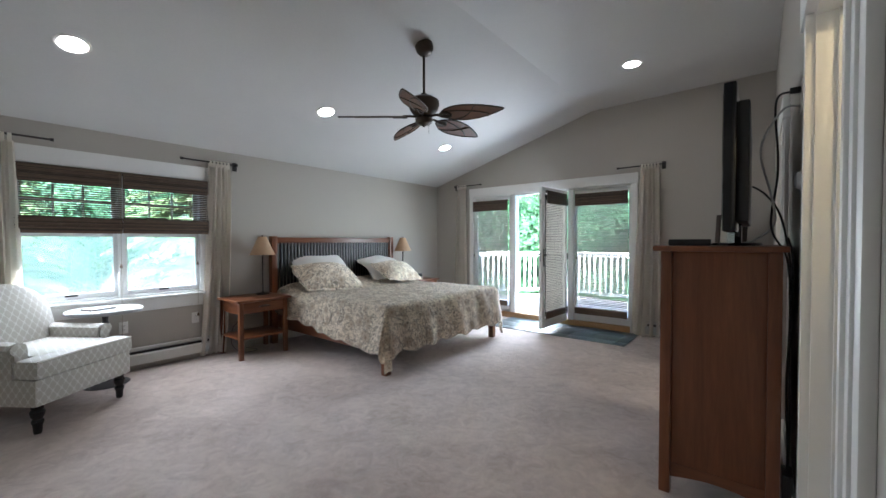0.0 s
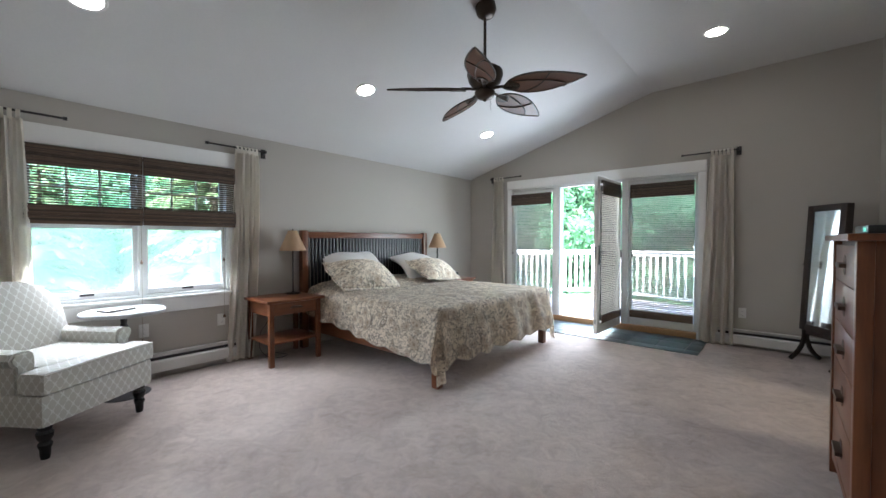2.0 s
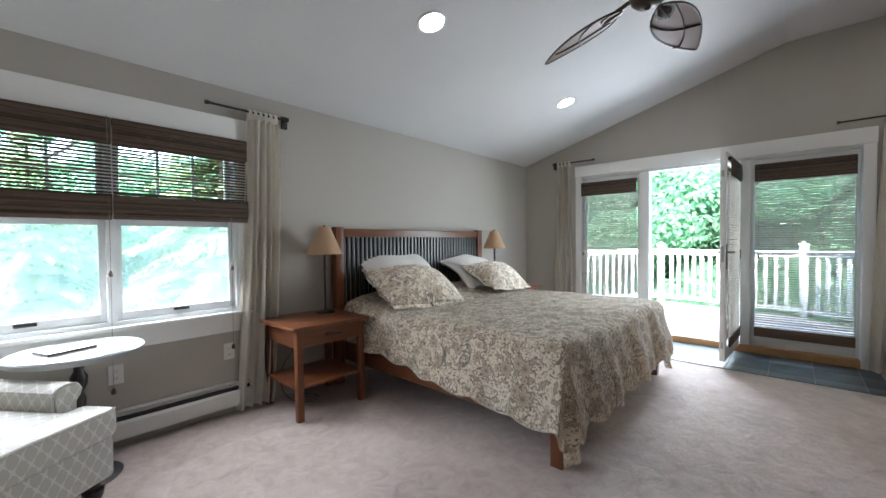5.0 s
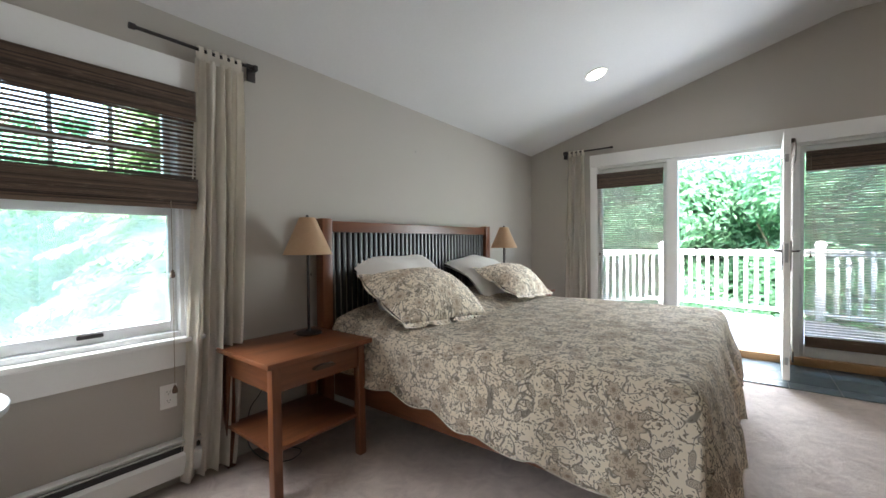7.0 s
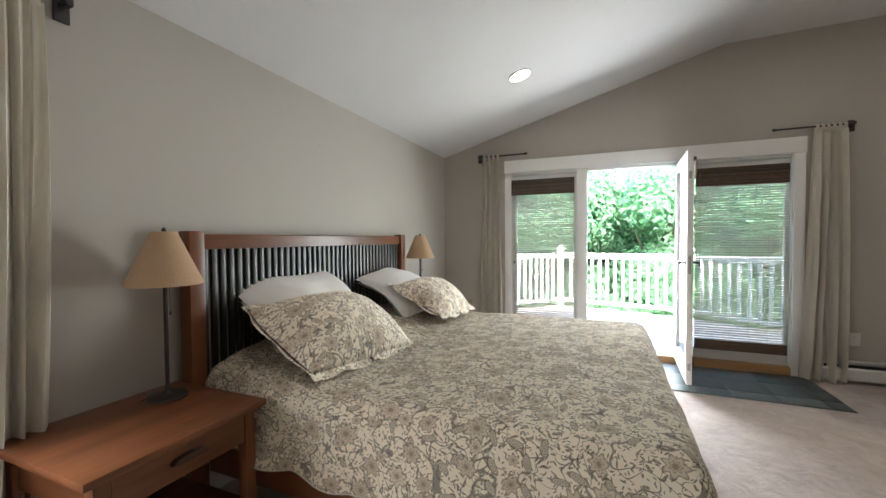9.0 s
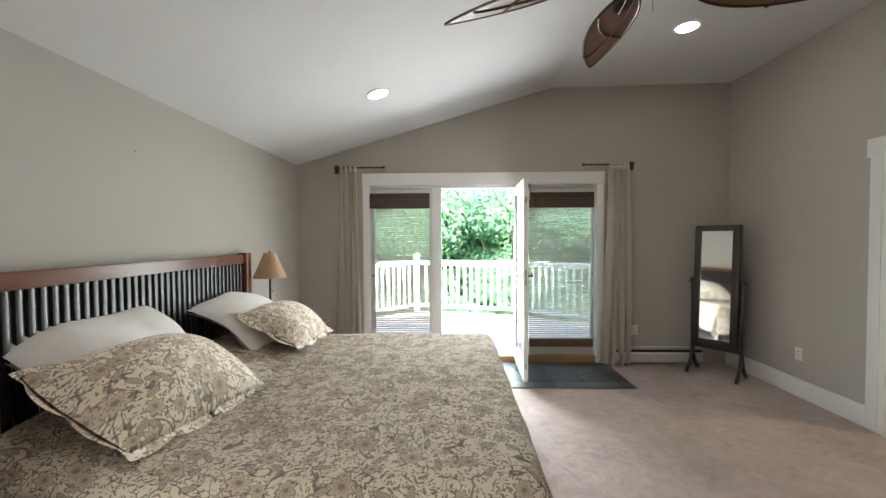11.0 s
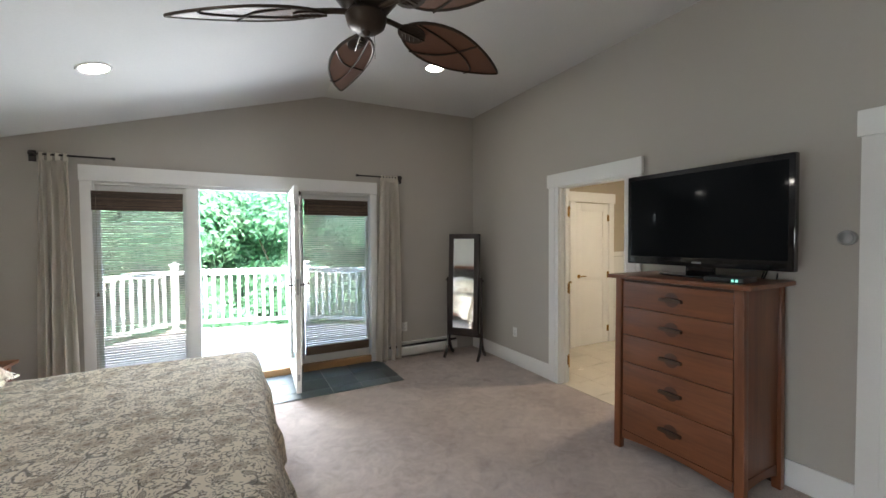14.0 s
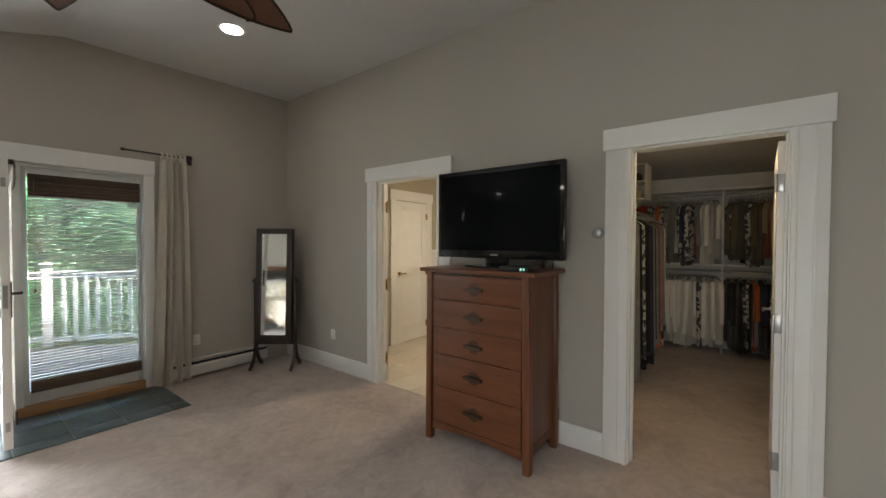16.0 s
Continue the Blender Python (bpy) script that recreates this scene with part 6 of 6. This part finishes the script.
lathe(bm, [(0.004, -0.185), (0.05, -0.172), (0.078, -0.13), (0.05, -0.088), (0.016, -0.075)], 28)
part("globe", bm, emit_material("warm_closet_lamp", (1.0, 0.76, 0.42), 3.8), lamp_c)
bm = bmesh.new()
lathe(bm, [(0.014, -0.078), (0.012, -0.02), (0.05, -0.012), (0.055, 0.0)], 28)
part("stem", bm, STEEL, lamp_c)
closet_door = panel_door(Matrix.Translation((XW - 0.01, CLO_Y0 + 0.006, 0.01)) @ Matrix.Rotation(radians(-1.5), 4, "Z"), 0.74, 2.0, "white two-panel closet door opened into the closet", 0, True, STEEL)

for z in (0.22, 0.99, 1.77):
    hb = bmesh.new()
    box(hb, (-0.003, 0.002, z - 0.05), (0.0, 0.033, z + 0.05), 0.001)
    cyl(hb, (-0.006, 0.040, z - 0.05), (-0.006, 0.040, z + 0.05), 0.007, n=12)
    part("edge_hinge", hb, STEEL, closet_door, "satin steel hinge leaf on the door edge")


def clothes_material(name, a, b, stripes=0.0):
    if name.endswith("print"):
        m, nodes, links, bs = nodes_of(name)
        vo = nodes.new("ShaderNodeTexVoronoi")
        vo.inputs["Scale"].default_value = 26.0
        links.new(coords(nodes, links), vo.inputs["Vector"])
        cs = nodes.new("ShaderNodeSeparateColor")
        links.new(vo.outputs["Color"], cs.inputs[0])
        links.new(mixed(nodes, links, a, b, calc(nodes, links, "GREATER_THAN", cs.outputs[0], 0.55)), bs.inputs["Base Color"])
        bs.inputs["Roughness"].default_value = 0.9
        return m
    return weave_material(name, a, b, 120)


CLOTH = [clothes_material("garment_" + nm, a, b) for nm, a, b in (
    ("white", (0.70, 0.68, 0.63), (0.80, 0.78, 0.73)), ("black", (0.012, 0.012, 0.014), (0.03, 0.03, 0.032)), ("grey", (0.16, 0.16, 0.16), (0.27, 0.27, 0.26)),
    ("olive", (0.09, 0.08, 0.05), (0.15, 0.13, 0.085)), ("rust", (0.42, 0.09, 0.035), (0.55, 0.14, 0.06)), ("navy", (0.02, 0.025, 0.05), (0.05, 0.055, 0.085)),
    ("tan", (0.34, 0.25, 0.16), (0.46, 0.36, 0.24)), ("yellow", (0.58, 0.47, 0.05), (0.66, 0.56, 0.10)), ("print", (0.07, 0.07, 0.075), (0.5, 0.48, 0.45)), ("red", (0.40, 0.03, 0.03), (0.5, 0.06, 0.05)))]


def garment_mesh(mat, length, width, seed):
    """A garment on a hanger, seen edge-on along a rod: local y is its width, x its thickness, z down from 0."""
    rng = random.Random(seed)
    bm = bmesh.new()
    rows, cols = 9, 10
    for s in (-1, 1):
        g = []
        for j in range(rows + 1):
            t = j / rows
            row = []
            for i in range(cols + 1):
                a = -1 + 2 * i / cols
                sh = width * (0.86 + 0.14 * t)
                z = -0.05 - 0.09 * abs(a) ** 1.6 * (1 - t) - t * (length - 0.05) + 0.02 * rng.uniform(-1, 1) * (1 if j == rows else 0)
                th = (0.014 + 0.012 * t) * (1 - a * a * 0.7)
                row.append(bm.verts.new((s * th + 0.012 * math.sin(5 * a + seed) * t, a * sh, z)))
            g.append(row)
        for p, q in zip(g, g[1:]):
            for i in range(cols):
                f = (p[i], q[i], q[i + 1], p[i + 1])
                bm.faces.new(f if s > 0 else f[::-1])
    bmesh.ops.remove_doubles(bm, verts=bm.verts[:], dist=0.002)
    if length < 1.0 and seed % 4:
        # sleeves hanging from the shoulders
        for s in (-1, 1):
            drop = length * rng.uniform(0.45, 0.8)
            w0 = width * 0.86
            tube(bm, spline([(0, s * (w0 - 0.03), -0.12), (0.01, s * (w0 + 0.02), -0.2), (rng.uniform(-0.02, 0.02), s * (w0 + 0.025), -0.12 - drop)], 4), 0.034, 8, 0.028)
    return mesh_of("cloth", bm, mat)


hb = bmesh.new()
tube(hb, spline([(0, -0.19, -0.085), (0, 0, -0.03), (0, 0.19, -0.085)], 6), 0.005, 6)
tube(hb, spline([(0, 0, -0.03), (0, 0, 0.0), (0, 0.018, 0.018), (0, 0.0, 0.034), (0, -0.014, 0.02)], 4), 0.002, 6)
HANGER = mesh_of("hanger", hb, STEEL)
NAMES = ("white", "black", "grey", "olive", "rust-orange", "navy", "tan", "yellow", "black and white print", "red")


def hang(x, y, z, turn, ci, length, width, seed):
    th = thing("hanging_garment", pose(x, y, z, 0, 0, turn), NAMES[ci] + " garment on a hanger in the closet", "garment", "hanging clothes")
    for nm, me in (("hanger", HANGER), ("cloth", garment_mesh(CLOTH[ci], length, width, seed))):
        ob = new(nm, me)
        ob.parent = th


def closet_rod(p, q, name="closet_rod"):
    bm = bmesh.new()
    cyl(bm, p, q, 0.014, n=12)
    solo(name, bm, STEEL, Matrix(), "steel closet hanging rod", "rod", "closet rods")


RX = CX1 - 0.30
closet_rod((RX, CY0, 2.06), (RX, CY1, 2.06))
closet_rod((RX, CY0, 1.07), (RX, CY1, 1.07))
shelf = thing("closet_shelving", pose(0, 0, 0), "cream closet shelves with an upright divider", "shelving")
for z in (2.13, 1.14):
    bm = bmesh.new()
    box(bm, (RX - 0.02, CY0, z), (CX1, CY1, z + 0.02), 0.002)
    part("shelf", bm, TRIM, shelf)
bm = bmesh.new()
box(bm, (RX - 0.03, 1.79, 0.0), (CX1, 1.81, 2.13), 0.002)
part("divider", bm, TRIM, shelf)
rng = random.Random(21)
plan = {2.06: [(1.85, 2.78, (9, 8, 4, 8, 2, 8, 5, 8, 0, 0, 0)), (0.85, 1.75, (3, 3, 1, 3, 3, 6, 8, 4, 2, 8, 2))],
        1.07: [(1.85, 2.78, (2, 0, 8, 0, 0, 0, 0, 0, 0)), (0.85, 1.75, (1, 1, 1, 5, 1, 8, 6, 8, 7, 2, 8))]}
for z, rows in plan.items():
    for y0, y1, cols in rows:
        n = 23
        for k in range(n):
            # colours run from the north end to the south end
            ci = cols[min(len(cols) - 1, int(k * len(cols) / n))]
            y = y1 - (k + 0.5) * (y1 - y0) / n
            hang(RX, y, z - 0.035, 90 + rng.uniform(-24, 24), ci if rng.random() < 0.80 else rng.choice((4, 8, 2, 6, 9, 0)), rng.uniform(0.72, 0.89) if z > 1.5 else rng.uniform(0.84, 0.98), rng.uniform(0.19, 0.24), k + int(z * 50))
# long garments along the north side
closet_rod((1.2, CY1 - 0.3, 1.775), (3.3, CY1 - 0.3, 1.775))
for x in (1.22, 3.27):
    bm = bmesh.new()
    box(bm, (x, CY1 - 0.32, 1.74), (x + 0.02, CY1, 1.80), 0.002)
    solo("rod_bracket", bm, STEEL, Matrix(), "steel bracket of a closet rod", "bracket", "rod brackets")
for k in range(17):
    hang(1.55 + k * 0.1, CY1 - 0.3, 1.752, rng.uniform(-9, 9), (2, 1, 8, 1, 1, 5, 1, 2, 1, 5, 2, 1, 4, 2, 8, 1, 0)[k], rng.uniform(1.3, 1.62), rng.uniform(0.18, 0.22), 90 + k)
cube = thing("cubby_shelf", pose(2.45, CY1 - 0.62, 1.94), "cream cubby shelves above the long hanging rod", "shelf")
for y in (0.26, 0.544):
    bm = bmesh.new()
    box(bm, (0, y, 0), (0.32, y + 0.016, 0.41), 0.001)
    part("upright", bm, TRIM, cube)
for z in (0, 0.195, 0.394):
    bm = bmesh.new()
    box(bm, (0.001, 0.277, z), (0.319, 0.543, z + 0.016), 0.001)
    part("shelf_board", bm, TRIM, cube)
for y, z, ci in ((0.41, 0.016, 6), (0.41, 0.211, 1)):
    bm = bmesh.new()
    lathe(bm, [(0.075, 0), (0.09, 0.03), (0.085, 0.08), (0.04, 0.12)], 14)
    bmesh.ops.scale(bm, vec=(1.2, 1, 1), verts=bm.verts[:])
    solo("handbag", bm, CLOTH[ci], pose(2.57, CY1 - 0.62 + y, 1.94 + z), NAMES[ci] + " soft bag in a cubby shelf", "bag", "bags")

# ---- outdoors ----
bm = bmesh.new()
bmesh.ops.create_grid(bm, x_segments=40, y_segments=40, size=400)
for v in bm.verts:
    v.co.z = -3.2 + 0.2 * noise.noise((v.co.x * 0.05, v.co.y * 0.05, 0))
structure("ground", bm, LAWN, "green lawn below the deck")


def leaf_crown(seed, count, spread, size, squash=0.8):
    """Many small folded leaves in clumps, with gaps."""
    rng = random.Random(seed)
    clumps = []
    for _ in range(46):
        d = Vector((rng.gauss(0, 1), rng.gauss(0, 1), rng.gauss(0, 1))).normalized() * spread * rng.uniform(0.35, 1.0)
        clumps.append((Vector((d.x, d.y, d.z * squash)), spread * rng.uniform(0.16, 0.34)))
    vs, fs = [], []
    for k in range(count):
        c, r = clumps[rng.randrange(len(clumps))]
        d = Vector((rng.gauss(0, 1), rng.gauss(0, 1), rng.gauss(0, 0.7))).normalized() * r * rng.uniform(0.5, 1.0)
        p = c + d
        up = (d.normalized() + Vector((rng.gauss(0, 0.5), rng.gauss(0, 0.5), 0.5 + rng.gauss(0, 0.4)))).normalized()
        a = up.orthogonal().normalized()
        a.rotate(Matrix.Rotation(rng.uniform(0, 6.28), 3, up))
        b = up.cross(a)
        s = size * rng.uniform(0.6, 1.3)
        i = len(vs)
        vs += [p - a * s, p + b * s * 0.5 + up * s * 0.15, p + a * s, p - b * s * 0.5 + up * s * 0.15]
        fs += [(i, i + 1, i + 2), (i, i + 2, i + 3)]
    me = bpy.data.meshes.new("crown")
    me.from_pydata([tuple(v) for v in vs], [], fs)
    me.materials.append(LEAF)
    return me


def trunk_mesh(seed, height, r):
    rng = random.Random(seed)
    bm = bmesh.new()
    pts = spline([(0, 0, 0), (0.1, 0.05, height * 0.35), (-0.05, 0.1, height * 0.7), (0.05, 0, height)], 6)
    tube(bm, pts, r, 10, r * 0.3)
    for k in range(9):
        p = pts[6 + k]
        a = rng.uniform(0, 6.28)
        q = p + Vector((math.cos(a), math.sin(a), 0.6)) * height * 0.14
        e = p + Vector((math.cos(a), math.sin(a), 0.95)) * height * 0.27
        tube(bm, spline([p, q, e], 4), r * 0.35, 6, r * 0.08)
    return mesh_of("trunk", bm, BARK)


crowns = [leaf_crown(40 + k, 26000, 3.4, 0.092) for k in range(3)]
trunks = [trunk_mesh(60 + k, 8.0, 0.2) for k in range(3)]
rng = random.Random(77)
spots = [(-7.4, 13.6), (-4.0, 13.9), (-1.0, 13.4), (2.2, 12.6), (5.2, 11.4), (-8.5, 17), (-4.6, 15.5), (-1.2, 16.5), (2.4, 15), (6.5, 14), (9.5, 11), (-12, 14.5), (-6.5, 21), (-2.5, 22), (2.0, 21), (7, 20), (12, 17), (-15, 20), (14, 9),
         (-17, 6), (-19, 1), (-18, -4), (-17, 11), (-23, 4), (-15.5, -7)]
for k, (x, y) in enumerate(spots):
    s = rng.uniform(0.85, 1.2)
    th = thing("tree", Matrix.Translation((x, y, -3.2)) @ Matrix.Rotation(rng.uniform(0, 6.28), 4, "Z") @ Matrix.Scale(s, 4), "leafy green broadleaf tree beyond the house", "tree", "garden trees")
    ob = new("trunk", trunks[k % 3])
    ob.parent = th
    ob = new("crown", crowns[k % 3])
    ob.parent = th
    ob.location = (0, 0, 5.4)
    ob = new("crown", crowns[(k + 1) % 3])
    ob.parent = th
    ob.location = (0.5, -0.4, 3.2)
    ob.scale = (0.9, 0.9, 0.7)


def spruce(m, height, seed):
    rng = random.Random(seed)
    th = thing("spruce_tree", m, "blue-green spruce with drooping layered branches outside the window", "tree", "spruces")
    bm = bmesh.new()
    tube(bm, [(0, 0, 0), (0.05, 0, height * 0.5), (0, 0, height)], 0.16, 10, 0.02)
    part("trunk", bm, BARK, th)
    vs, fs = [], []
    z = 0.8
    while z < height - 0.2:
        reach = (1 - z / height) ** 0.8 * height * 0.3
        for k in range(11):
            a = rng.uniform(0, 6.28)
            L = reach * rng.uniform(0.75, 1.1)
            d = Vector((math.cos(a), math.sin(a), 0))
            side = Vector((-d.y, d.x, 0))
            steps = max(4, int(L / 0.09))
            for j in range(steps):
                t = (j + 1) / steps
                p = d * L * t + Vector((0, 0, z + 0.12 * L * t - 0.32 * L * t * t))
                w = 0.20 * L * (1.1 - t) + 0.09
                for s in (-1, 1):
                    for _ in range(2):
                        tip = p + (side * s * rng.uniform(0.5, 1.0) + d * rng.uniform(0.3, 0.7)) * w + Vector((0, 0, -rng.uniform(0.02, 0.14)))
                        mid = (p + tip) / 2
                        q = (d * 0.035 - side * s * 0.02)
                        i = len(vs)
                        vs += [p, mid + q, tip, mid - q + Vector((0, 0, 0.012))]
                        fs += [(i, i + 1, i + 2), (i, i + 2, i + 3)]
        z += 0.21
    me = bpy.data.meshes.new("needles")
    me.from_pydata([tuple(v) for v in vs], [], fs)
    me.materials.append(NEEDLE)
    ob = new("branches", me)
    ob.parent = th
    return th


sp = spruce(pose(-9.6, 3.6, -3.2), 8.5, 5)
copy_thing(sp, pose(-11.0, 5.2, -3.2, 0, 0, 70))
copy_thing(sp, pose(-12.5, 1.2, -3.2, 0, 0, 140) @ Matrix.Scale(0.8, 4))

# ---- floor and wall pieces ----
ts = 0.305
for i in range(7):
    for j in range(3):
        x0, x1 = -3.10 + i * ts, min(-1.13, -3.10 + (i + 1) * ts)
        y1, y0 = YF - 0.014 - j * ts, max(5.40, YF - 0.014 - (j + 1) * ts)
        if x1 - x0 > 0.04 and y1 - y0 > 0.04:
            piece_box(slate, "slate_tile", (x0 + 0.003, y0 + 0.003, 0.004), (x1 - 0.003, y1 - 0.003, 0.009 + 0.001 * ((i * 7 + j * 3) % 3)), SLATE, 0.0015)
for i in range(9):
    for j in range(8):
        x0, y1 = XR + 0.022 + i * 0.33, BYN - j * 0.33
        piece_box(bfloor, "floor_tile", (x0 + 0.003, max(BYS, y1 - 0.33) + 0.003, 0.002), (min(BX1, x0 + 0.33) - 0.003, y1 - 0.003, 0.006), TILE)
for j in range(5):
    for i in range(7):
        x0 = 2.112 + i * 0.165
        if x0 + 0.165 < BX1:
            piece_box(bwall, "wall_tile", (x0 + 0.002, BYN - 0.014, j * 0.25 + 0.003), (x0 + 0.163, BYN - 0.008, j * 0.25 + 0.247), WHITE_TILE)
for i in range(14):
    x0 = 2.112 + i * 0.0825
    if x0 + 0.08 < BX1:
        piece_box(bwall, "cap_tile", (x0 + 0.0015, BYN - 0.018, 1.253), (x0 + 0.081, BYN - 0.008, 1.318), WHITE_TILE)
